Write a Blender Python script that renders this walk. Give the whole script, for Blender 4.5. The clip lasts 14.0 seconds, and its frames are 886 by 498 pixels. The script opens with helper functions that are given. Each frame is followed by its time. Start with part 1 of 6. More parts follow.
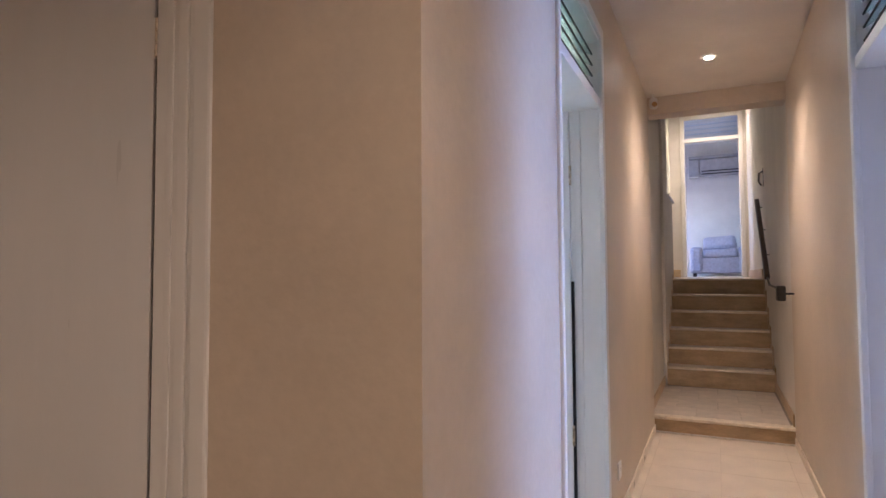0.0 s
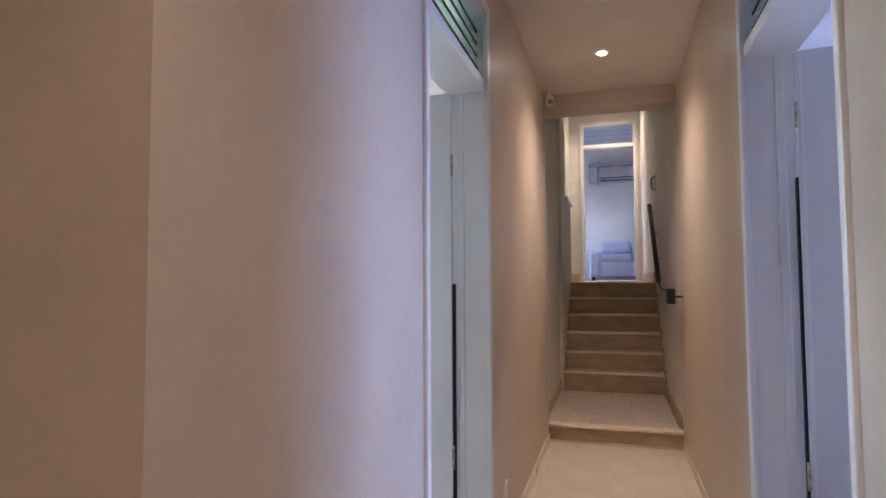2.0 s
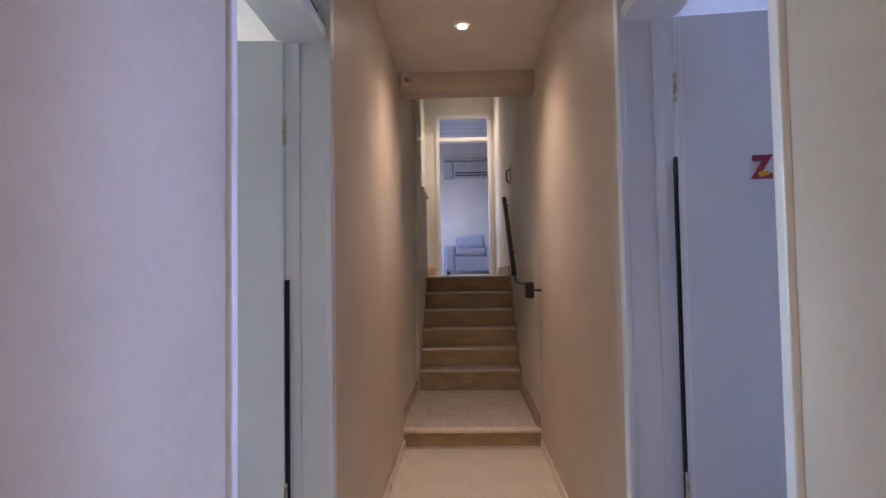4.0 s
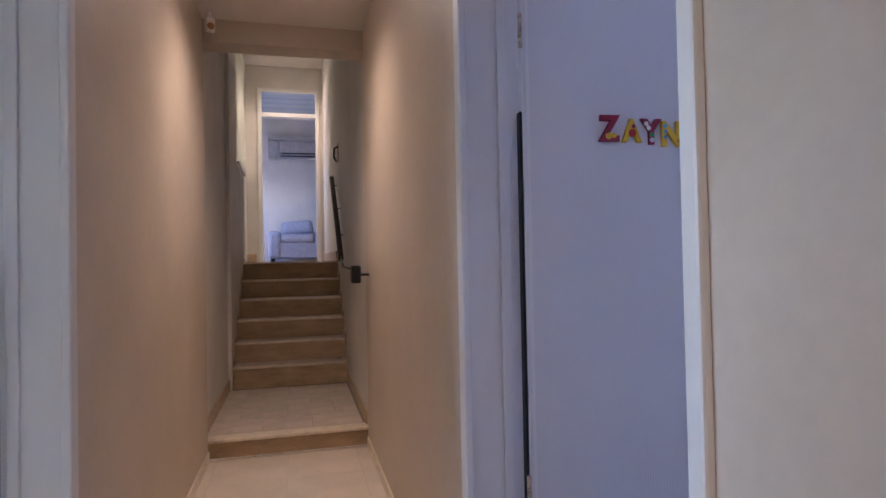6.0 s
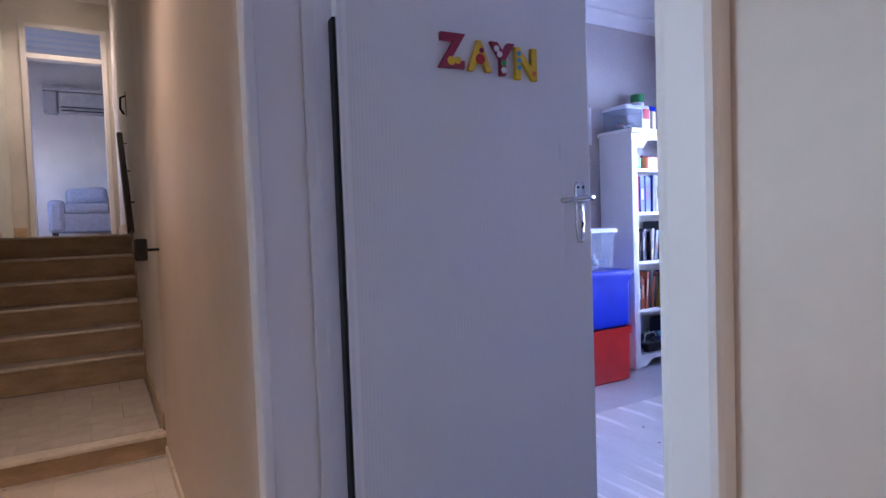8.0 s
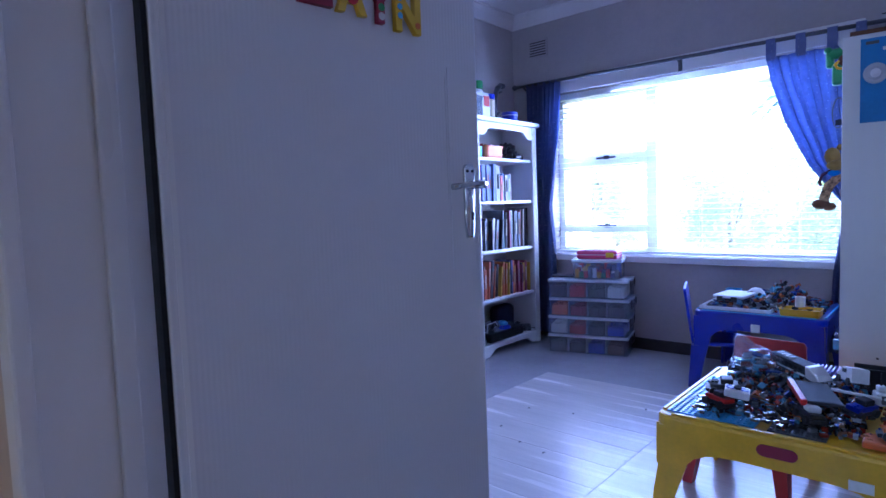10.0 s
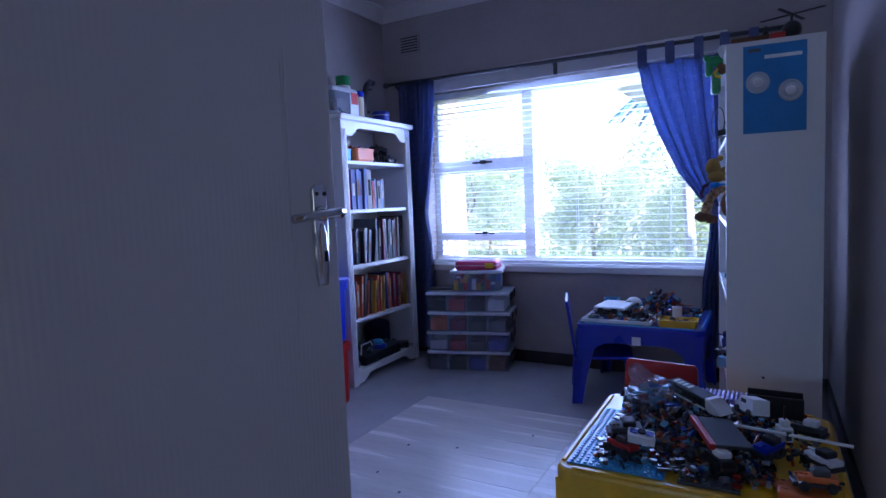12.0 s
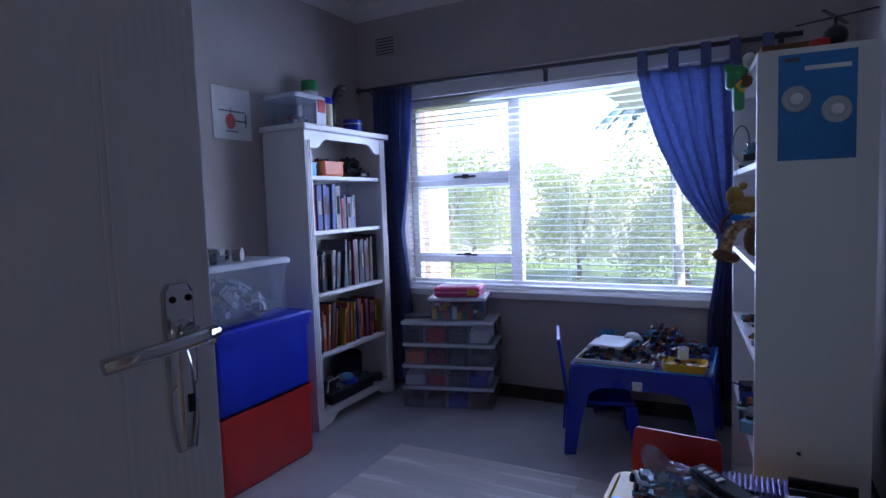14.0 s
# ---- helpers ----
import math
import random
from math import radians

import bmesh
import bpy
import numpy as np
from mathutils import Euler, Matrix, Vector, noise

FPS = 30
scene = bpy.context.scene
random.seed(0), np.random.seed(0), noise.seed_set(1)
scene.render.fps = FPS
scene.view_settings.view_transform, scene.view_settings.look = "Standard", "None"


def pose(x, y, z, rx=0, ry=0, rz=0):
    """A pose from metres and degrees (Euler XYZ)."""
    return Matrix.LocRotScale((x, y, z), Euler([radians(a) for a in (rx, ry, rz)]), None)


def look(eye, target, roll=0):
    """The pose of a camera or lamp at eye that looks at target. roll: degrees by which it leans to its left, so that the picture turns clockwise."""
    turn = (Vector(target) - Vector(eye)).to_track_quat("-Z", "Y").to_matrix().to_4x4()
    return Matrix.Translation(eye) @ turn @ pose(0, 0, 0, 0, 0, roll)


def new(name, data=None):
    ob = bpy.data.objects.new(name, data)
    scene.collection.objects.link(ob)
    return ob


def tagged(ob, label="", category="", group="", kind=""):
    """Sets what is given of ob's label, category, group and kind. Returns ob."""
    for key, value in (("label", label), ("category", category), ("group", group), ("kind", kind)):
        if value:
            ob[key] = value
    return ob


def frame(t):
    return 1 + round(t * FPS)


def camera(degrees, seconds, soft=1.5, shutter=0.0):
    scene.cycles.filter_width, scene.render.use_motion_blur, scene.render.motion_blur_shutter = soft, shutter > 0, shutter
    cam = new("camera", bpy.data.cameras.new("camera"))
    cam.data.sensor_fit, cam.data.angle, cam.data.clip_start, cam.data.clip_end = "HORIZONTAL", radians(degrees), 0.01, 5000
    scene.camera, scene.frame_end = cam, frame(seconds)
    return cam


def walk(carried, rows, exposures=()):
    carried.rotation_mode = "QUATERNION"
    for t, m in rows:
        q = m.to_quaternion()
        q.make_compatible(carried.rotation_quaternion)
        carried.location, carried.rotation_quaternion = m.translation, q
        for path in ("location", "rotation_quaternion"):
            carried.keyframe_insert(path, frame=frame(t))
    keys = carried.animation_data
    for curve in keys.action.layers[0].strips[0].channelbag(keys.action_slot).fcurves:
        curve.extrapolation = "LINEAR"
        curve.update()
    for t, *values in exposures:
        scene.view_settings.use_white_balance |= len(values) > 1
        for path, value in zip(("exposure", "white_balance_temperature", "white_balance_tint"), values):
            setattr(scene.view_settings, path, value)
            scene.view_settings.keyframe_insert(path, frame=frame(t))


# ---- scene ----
cam = camera(75.0, 14.0)
PATH = [
    (0, (0.18, -0.025, 1.352), (-0.673, 1.782, 1.445), -0.3),
    (0.5, (0.205, 0.075, 1.35), (-0.59, 1.908, 1.446), -0.3),
    (1, (0.244, 0.172, 1.35), (-0.489, 2.031, 1.449), -0.4),
    (1.5, (0.254, 0.262, 1.341), (-0.416, 2.144, 1.444), -0.3),
    (2, (0.221, 0.382, 1.34), (-0.347, 2.297, 1.446), -0.3),
    (2.5, (0.167, 0.49, 1.344), (-0.263, 2.44, 1.45), -0.3),
    (3, (0.114, 0.568, 1.342), (-0.163, 2.546, 1.446), -0.6),
    (5.3, (0.255, 1.149, 1.302), (0.455, 3.138, 1.358), -0.8),
    (5.5, (0.248, 1.159, 1.295), (0.522, 3.14, 1.346), -0.8),
    (6, (0.249, 1.253, 1.292), (0.741, 3.191, 1.328), -1.1),
    (6.5, (0.262, 1.348, 1.288), (0.959, 3.222, 1.308), -1.4),
    (7, (0.309, 1.449, 1.285), (1.135, 3.271, 1.278), -1.5),
    (7.5, (0.377, 1.561, 1.279), (1.295, 3.337, 1.244), -1.5),
    (7.7, (0.409, 1.602, 1.276), (1.366, 3.358, 1.22), -1.7),
    (9.8, (0.524, 1.944, 1.301), (1.967, 3.321, 1.155), -2.1),
    (10, (0.542, 1.972, 1.286), (2.032, 3.299, 1.144), -2.1),
    (10.5, (0.588, 2.018, 1.287), (2.179, 3.22, 1.137), -2.3),
    (11, (0.653, 2.057, 1.3), (2.311, 3.166, 1.145), -2.3),
    (11.5, (0.745, 2.109, 1.32), (2.456, 3.132, 1.161), -2.4),
    (12, (0.823, 2.151, 1.341), (2.56, 3.13, 1.179), -2.4),
    (12.5, (0.907, 2.202, 1.373), (2.658, 3.155, 1.213), -2.3),
    (13, (0.981, 2.256, 1.401), (2.741, 3.192, 1.24), -2.2),
    (13.5, (1.055, 2.289, 1.419), (2.82, 3.217, 1.259), -2.0),
    (14, (1.154, 2.291, 1.438), (2.918, 3.221, 1.279), -2.0),
]
EXPOSE = [(0.0, 4.4, 5800, 20), (3.0, 3.93, 5850, 22), (5.5, 3.85, 5800, 24), (7.7, 3.75, 5800, 27), (10.0, 3.15, 5020, 25), (11.0, 2.6, 5060, 27), (12.5, 2.0, 5580, 22), (14.0, 1.83, 6150, 18)]
walk(cam, [(t, look(eye, target, roll)) for t, eye, target, roll in PATH], EXPOSE)

# ---- measures of the place ----
XL, XR = -0.33, 0.72            # corridor walls
CEIL = 2.90                     # lower corridor ceiling
UP, UPCEIL = 1.30, 4.62         # upper hall floor and ceiling
STEP = 0.136                    # landing
ZF, RCEIL = 0.31, 2.66          # bedroom floor and ceiling
RX0, RX1, RY0, RY1 = 0.90, 4.21, 1.90, 4.47
DHEAD = 2.20                    # underside of the door heads

# ---- world and large lights ----
world = bpy.data.worlds.new("sky")
scene.world = world
world.use_nodes = True
wn = world.node_tree.nodes
sky = wn.new("ShaderNodeTexSky")
sky.sky_type, sky.sun_disc = "NISHITA", False
sky.sun_elevation, sky.sun_rotation = radians(52), radians(150)
wn["Background"].inputs[1].default_value = 0.15
world.node_tree.links.new(sky.outputs[0], wn["Background"].inputs[0])


def lamp(name, kind, m, energy, colour, **more):
    data = bpy.data.lights.new(name, kind)
    data.energy, data.color = energy, colour
    if kind == "AREA":
        data.shape, data.size, data.size_y, data.spread = "RECTANGLE", more["w"], more["h"], radians(more.get("spread", 180))
    if kind == "SPOT":
        data.spot_size, data.spot_blend, data.shadow_soft_size = radians(more["cone"]), 1.0, 0.24
    if kind == "SUN":
        data.angle = radians(0.5)
    ob = new(name, data)
    ob.matrix_world = m
    return ob


WARM, DAY = (1.0, 0.77, 0.54), (0.42, 0.56, 1.0)
lamp("sun", "SUN", look((0, 0, 10), (2.6, 4.5, 3.2)), 5.0, (1.0, 0.95, 0.86))
lamp("bedroom_window_light", "AREA", look((4.40, 3.25, 1.49), (1.6, 3.0, 0.86)), 14.0, DAY, w=1.7, h=1.1, spread=165)
lamp("side_room_window_light", "AREA", look((-2.95, 3.2, 1.7), (0, 3.0, 1.4)), 2.1, (0.48, 0.74, 0.80), w=1.3, h=1.2)
lamp("living_room_window_light", "AREA", look((-1.75, 13.6, 2.9), (1.0, 13.4, 2.4)), 1.6, (0.40, 0.53, 1.0), w=1.1, h=0.9)
# second and third are unseen fill lamps, added to brighten hall and near walls
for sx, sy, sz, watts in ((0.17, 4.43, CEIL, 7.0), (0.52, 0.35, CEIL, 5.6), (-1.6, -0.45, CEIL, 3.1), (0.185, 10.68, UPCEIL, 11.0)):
    lamp("downlight_and_fill_lamp", "SPOT", look((sx, sy, sz - 0.05), (sx, sy, 0)), watts, WARM, cone=142)


# ---- materials ----
def mat(name, base, rough=0.5, metal=0.0, scale=6.0, vary=0.06, bump=0.0, bscale=60.0, second=None, spec=0.5, coat=0.0, stretch=None, per=0.0):
    """A surface with two scales of colour change and a fine relief."""
    m = bpy.data.materials.new(name)
    m.use_nodes = True
    nt, n, ln = m.node_tree, m.node_tree.nodes, m.node_tree.links
    b = n["Principled BSDF"]
    b.inputs["Metallic"].default_value, b.inputs["Specular IOR Level"].default_value = metal, spec
    b.inputs["Coat Weight"].default_value = coat
    co = n.new("ShaderNodeTexCoord")
    mp = n.new("ShaderNodeMapping")
    mp.inputs["Scale"].default_value = stretch or (1, 1, 1)
    ln.new(co.outputs["Object"], mp.inputs["Vector"])
    big, fine = n.new("ShaderNodeTexNoise"), n.new("ShaderNodeTexNoise")
    big.inputs["Scale"].default_value, fine.inputs["Scale"].default_value = scale, bscale
    big.inputs["Detail"].default_value = fine.inputs["Detail"].default_value = 4
    for t in (big, fine):
        ln.new(mp.outputs["Vector"], t.inputs["Vector"])
    mix = n.new("ShaderNodeMix")
    mix.data_type = "RGBA"
    lo = second or tuple(max(0.0, c * (1 - 2.2 * vary)) for c in base)
    mix.inputs["A"].default_value = (*lo, 1)
    mix.inputs["B"].default_value = (*base, 1) if second else (*[min(1.0, c * (1 + vary)) for c in base], 1)
    add = n.new("ShaderNodeMath")
    add.operation = "MULTIPLY_ADD"
    ln.new(fine.outputs["Fac"], add.inputs[0])
    add.inputs[1].default_value = 0.4
    ln.new(big.outputs["Fac"], add.inputs[2])
    ramp = n.new("ShaderNodeMapRange")
    ramp.inputs["From Min"].default_value, ramp.inputs["From Max"].default_value = 0.45, 0.95
    ln.new(add.outputs[0], ramp.inputs["Value"])
    ln.new(ramp.outputs[0], mix.inputs["Factor"])
    colour = mix.outputs["Result"]
    if per:
        info, hsv = n.new("ShaderNodeObjectInfo"), n.new("ShaderNodeHueSaturation")
        rng = n.new("ShaderNodeMapRange")
        rng.inputs["To Min"].default_value, rng.inputs["To Max"].default_value = 1 - per, 1 + per
        ln.new(info.outputs["Random"], rng.inputs["Value"])
        ln.new(rng.outputs[0], hsv.inputs["Value"])
        ln.new(colour, hsv.inputs["Color"])
        colour = hsv.outputs["Color"]
    ln.new(colour, b.inputs["Base Color"])
    rr = n.new("ShaderNodeMapRange")
    rr.inputs["To Min"].default_value, rr.inputs["To Max"].default_value = max(0.02, rough - 0.07), min(1, rough + 0.07)
    ln.new(big.outputs["Fac"], rr.inputs["Value"])
    ln.new(rr.outputs[0], b.inputs["Roughness"])
    if bump:
        bp = n.new("ShaderNodeBump")
        bp.inputs["Strength"].default_value, bp.inputs["Distance"].default_value = bump, 0.01
        ln.new(fine.outputs["Fac"], bp.inputs["Height"])
        ln.new(bp.outputs[0], b.inputs["Normal"])
    return m


def glass(name, colour, rough=0.03, clear=0.0, metal=0.0):
    """Glass or clear plastic; clear mixes in plain see-through."""
    m = bpy.data.materials.new(name)
    m.use_nodes = True
    n, ln = m.node_tree.nodes, m.node_tree.links
    b = n["Principled BSDF"]
    b.inputs["Base Color"].default_value = (*colour, 1)
    b.inputs["Roughness"].default_value, b.inputs["IOR"].default_value = rough, 1.4
    b.inputs["Transmission Weight"].default_value = 0.0 if clear else 1.0
    b.inputs["Metallic"].default_value = metal
    if clear:
        t, x = n.new("ShaderNodeBsdfTransparent"), n.new("ShaderNodeMixShader")
        t.inputs[0].default_value = (*[min(1, 0.5 + 0.5 * c) for c in colour], 1)
        x.inputs[0].default_value = clear
        ln.new(b.outputs[0], x.inputs[1])
        ln.new(t.outputs[0], x.inputs[2])
        ln.new(x.outputs[0], n["Material Output"].inputs[0])
    return m


def glow(name, colour, strength):
    m = bpy.data.materials.new(name)
    m.use_nodes = True
    b = m.node_tree.nodes["Principled BSDF"]
    b.inputs["Emission Color"].default_value, b.inputs["Emission Strength"].default_value = (*colour, 1), strength
    return m


M = dict(
    beige=mat("beige_wall_paint", (0.62, 0.53, 0.43), 0.42, scale=2.5, vary=0.05, bump=0.12, bscale=35),
    white_wall=mat("off_white_wall_paint", (0.74, 0.71, 0.66), 0.5, scale=2.5, vary=0.05, bump=0.12, bscale=40),
    # pale wall colour tinted green to stand in for greenish light falling on it
    green_lit_wall=mat("wall_paint_with_green_light", (0.66, 0.68, 0.57), 0.5, scale=2.5, vary=0.05, bump=0.12, bscale=40),
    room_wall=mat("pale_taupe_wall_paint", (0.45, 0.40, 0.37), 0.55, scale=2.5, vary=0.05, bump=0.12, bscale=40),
    ceiling=mat("matt_white_ceiling", (0.76, 0.72, 0.68), 0.8, scale=3, vary=0.04, bump=0.08, bscale=80),
    gloss=mat("white_gloss_woodwork", (0.78, 0.77, 0.75), 0.30, scale=4, vary=0.02, bump=0.05, bscale=30, stretch=(1, 1, 0.3)),
    door=mat("white_gloss_door_paint", (0.74, 0.74, 0.75), 0.30, scale=3, vary=0.012, bump=0.05, bscale=45, stretch=(3, 3, 0.5)),
    corridor_tile=mat("cream_floor_tile", (0.70, 0.62, 0.52), 0.32, scale=4, vary=0.06, bump=0.04, bscale=90),
    landing_tile=mat("marbled_beige_tile", (0.62, 0.54, 0.46), 0.30, scale=7, vary=0.10, bump=0.03, bscale=18, per=0.05),
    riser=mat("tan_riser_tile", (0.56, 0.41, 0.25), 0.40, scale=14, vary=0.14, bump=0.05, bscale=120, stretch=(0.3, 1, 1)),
    nosing=mat("pale_nosing_tile", (0.80, 0.71, 0.57), 0.30, scale=20, vary=0.08),
    pale_grout=mat("pale_grout", (0.64, 0.565, 0.475), 0.8, scale=40, vary=0.1),
    grout=mat("grey_grout", (0.40, 0.35, 0.29), 0.9, scale=40, vary=0.2),
    dark_wood=mat("dark_stained_wood", (0.045, 0.028, 0.02), 0.32, scale=10, vary=0.2, bump=0.1, bscale=60, stretch=(1, 0.2, 1)),
    black_metal=mat("black_metal", (0.02, 0.02, 0.022), 0.42, 0.4, scale=30, vary=0.2),
    chrome=mat("chrome", (0.60, 0.61, 0.64), 0.09, 1.0, scale=40, vary=0.05),
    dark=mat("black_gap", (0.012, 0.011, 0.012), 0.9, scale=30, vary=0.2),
    louvre=glass("green_tinted_louvre_glass", (0.62, 0.86, 0.80), 0.05),
    pane=glass("window_glass", (0.98, 1.0, 1.0), 0.0, clear=0.92),
    upper_glass=glass("pale_blue_louvre_glass", (0.80, 0.90, 1.0), 0.12),
    brass=mat("old_painted_brass", (0.55, 0.45, 0.33), 0.4, 0.5, scale=60, vary=0.25),
    vinyl=mat("grey_vinyl_floor", (0.45, 0.44, 0.44), 0.16, scale=5, vary=0.05, bump=0.03, bscale=60),
    plank=mat("pale_oak_plank", (0.66, 0.61, 0.56), 0.26, scale=5, vary=0.09, bump=0.04, bscale=45, stretch=(3, 0.25, 1), per=0.04),
    skirting=mat("dark_brown_skirting", (0.035, 0.025, 0.022), 0.35, scale=12, vary=0.2),
    grass=mat("lawn", (0.10, 0.16, 0.05), 0.9, scale=2, vary=0.3, bump=0.5, bscale=90),
    lamp=glow("downlight_glow", (1.0, 0.86, 0.66), 9.0),
)

def plain(name, base, rough=0.4, **more):
    return mat(name, base, rough, scale=more.pop("scale", 9), vary=more.pop("vary", 0.08), bump=more.pop("bump", 0.03), bscale=more.pop("bscale", 80), **more)


def islands(name, colours, rough=0.35):
    """One of several colours for each loose piece of a mesh."""
    m = bpy.data.materials.new(name)
    m.use_nodes = True
    n, ln = m.node_tree.nodes, m.node_tree.links
    geo, ramp = n.new("ShaderNodeNewGeometry"), n.new("ShaderNodeValToRGB")
    ramp.color_ramp.interpolation = "CONSTANT"
    for k, c in enumerate(colours):
        e = ramp.color_ramp.elements[k] if k < 2 else ramp.color_ramp.elements.new(k / len(colours))
        e.position, e.color = k / len(colours), (*c, 1)
    ln.new(geo.outputs["Random Per Island"], ramp.inputs[0])
    b = n["Principled BSDF"]
    ln.new(ramp.outputs[0], b.inputs["Base Color"])
    b.inputs["Roughness"].default_value = rough
    return m


M.update(
    blue=plain("royal_blue_plastic", (0.012, 0.03, 0.42), 0.30), red=plain("red_plastic", (0.52, 0.02, 0.015), 0.32),
    yellow=plain("yellow_plastic", (0.80, 0.46, 0.01), 0.30), pink=plain("pink_plastic", (0.70, 0.05, 0.18), 0.35),
    cyan=plain("light_blue_plastic", (0.10, 0.42, 0.72), 0.35), white=plain("white_plastic", (0.80, 0.80, 0.80), 0.35),
    black=plain("black_plastic", (0.015, 0.015, 0.017), 0.35), grey=plain("dark_grey_plastic", (0.08, 0.085, 0.09), 0.4),
    green=plain("green_plastic", (0.03, 0.28, 0.08), 0.4), orange=plain("orange_plastic", (0.75, 0.17, 0.03), 0.4),
    purple=plain("lilac_plastic", (0.25, 0.18, 0.55), 0.4), tan=plain("tan_plush", (0.42, 0.24, 0.10), 0.95, bump=0.4, bscale=140),
    mustard=plain("mustard_plush", (0.34, 0.20, 0.04), 0.95, bump=0.4, bscale=140), brown=plain("brown_plush", (0.16, 0.07, 0.03), 0.95, bump=0.4, bscale=140),
    paper=plain("white_paper", (0.80, 0.80, 0.78), 0.8), poster=plain("blue_poster_paper", (0.03, 0.22, 0.55), 0.6),
    # page colour is lowered to carry the shade inside the shelves
    pages=mat("shelf_shaded_book_pages", (0.50, 0.45, 0.36), 0.9, scale=20, vary=0.1, bump=0.3, bscale=300, stretch=(1, 1, 0.05)),
    curtain=mat("blue_cotton_curtain", (0.18, 0.205, 0.37), 0.9, scale=30, vary=0.12, bump=0.15, bscale=300),
    sofa=mat("pale_grey_sofa_cloth", (0.52, 0.52, 0.58), 0.95, scale=20, vary=0.08, bump=0.2, bscale=200),
    ac_shell=plain("grey_beige_plastic", (0.50, 0.48, 0.46), 0.45),
    slat=plain("white_blind_slat", (0.82, 0.82, 0.82), 0.45), aluminium=mat("aluminium_trim", (0.75, 0.72, 0.68), 0.3, 0.8, scale=30, vary=0.08),
    clear=glass("clear_plastic_box", (0.80, 0.84, 0.90), 0.14, clear=0.90), lid=glass("frosted_plastic_lid", (0.74, 0.77, 0.82), 0.25, clear=0.30), bag=glass("clear_plastic_bag", (0.70, 0.80, 0.92), 0.05, clear=0.80, metal=0.7),
    bits=islands("mixed_toy_bricks", [(0.03, 0.03, 0.035), (0.30, 0.30, 0.33), (0.22, 0.02, 0.015), (0.06, 0.06, 0.065), (0.03, 0.06, 0.24), (0.20, 0.12, 0.07), (0.02, 0.02, 0.022), (0.04, 0.04, 0.05), (0.20, 0.21, 0.23), (0.03, 0.03, 0.035), (0.40, 0.12, 0.04), (0.14, 0.34, 0.46)], 0.22),
    cells=islands("mixed_box_contents", [(0.70, 0.05, 0.03), (0.10, 0.13, 0.25), (0.80, 0.42, 0.02), (0.08, 0.14, 0.45), (0.75, 0.72, 0.70), (0.07, 0.32, 0.12), (0.35, 0.10, 0.06), (0.16, 0.16, 0.18)], 0.6),
    pale_mix=islands("pale_odds_and_ends", [(0.30, 0.32, 0.34), (0.18, 0.20, 0.24), (0.42, 0.42, 0.44), (0.12, 0.13, 0.15), (0.30, 0.26, 0.24)], 0.6),
    far_wall=mat("pinkish_rendered_wall", (0.66, 0.56, 0.52), 0.9, scale=2, vary=0.1, bump=0.2, bscale=30),
    far_post=mat("brown_pink_post_paint", (0.52, 0.42, 0.40), 0.8, scale=5, vary=0.1),
    pale_bark=mat("pale_palm_bark", (0.46, 0.43, 0.38), 0.9, scale=9, vary=0.2, bump=0.5, bscale=40),
    roof=mat("grey_roof_sheet", (0.35, 0.33, 0.33), 0.7, scale=4, vary=0.15), bark=mat("bark", (0.24, 0.19, 0.14), 0.9, scale=9, vary=0.3, bump=0.6, bscale=40),
    leaf=islands("tree_leaves", [(0.22, 0.28, 0.11), (0.26, 0.31, 0.12), (0.19, 0.25, 0.13), (0.27, 0.32, 0.16), (0.22, 0.27, 0.15)], 0.5),
    palm=islands("palm_leaves", [(0.03, 0.11, 0.10), (0.05, 0.15, 0.14), (0.03, 0.09, 0.08)], 0.5),
)


def sheer(m, colour, weight):
    """Lets part of the light through a thin sheet."""
    n, ln = m.node_tree.nodes, m.node_tree.links
    t, x = n.new("ShaderNodeBsdfTranslucent"), n.new("ShaderNodeMixShader")
    t.inputs[0].default_value = (*colour, 1)
    x.inputs[0].default_value = weight
    ln.new(n["Principled BSDF"].outputs[0], x.inputs[1])
    ln.new(t.outputs[0], x.inputs[2])
    ln.new(x.outputs[0], n["Material Output"].inputs[0])


sheer(M["curtain"], (0.08, 0.13, 0.34), 0.24)
sheer(M["slat"], (0.9, 0.9, 0.9), 0.28)
sheer(M["leaf"], (0.55, 0.62, 0.30), 0.6)

def ribs(m, period, depth):
    """Fine upright ribs pressed into a painted face, fading in and out along it."""
    n, ln = m.node_tree.nodes, m.node_tree.links
    co, wave = n.new("ShaderNodeTexCoord"), n.new("ShaderNodeTexWave")
    wave.wave_type, wave.bands_direction = "BANDS", "X"
    wave.inputs["Scale"].default_value, wave.inputs["Distortion"].default_value = 0.314 / period, 0.8
    wave.inputs["Detail"].default_value, wave.inputs["Detail Scale"].default_value = 1.0, 0.4
    ln.new(co.outputs["Object"], wave.inputs["Vector"])
    bp = n.new("ShaderNodeBump")
    bp.inputs["Strength"].default_value, bp.inputs["Distance"].default_value = 1.0, depth
    ln.new(wave.outputs["Fac"], bp.inputs["Height"])
    ln.new(bp.outputs[0], n["Principled BSDF"].inputs["Normal"])
    return m


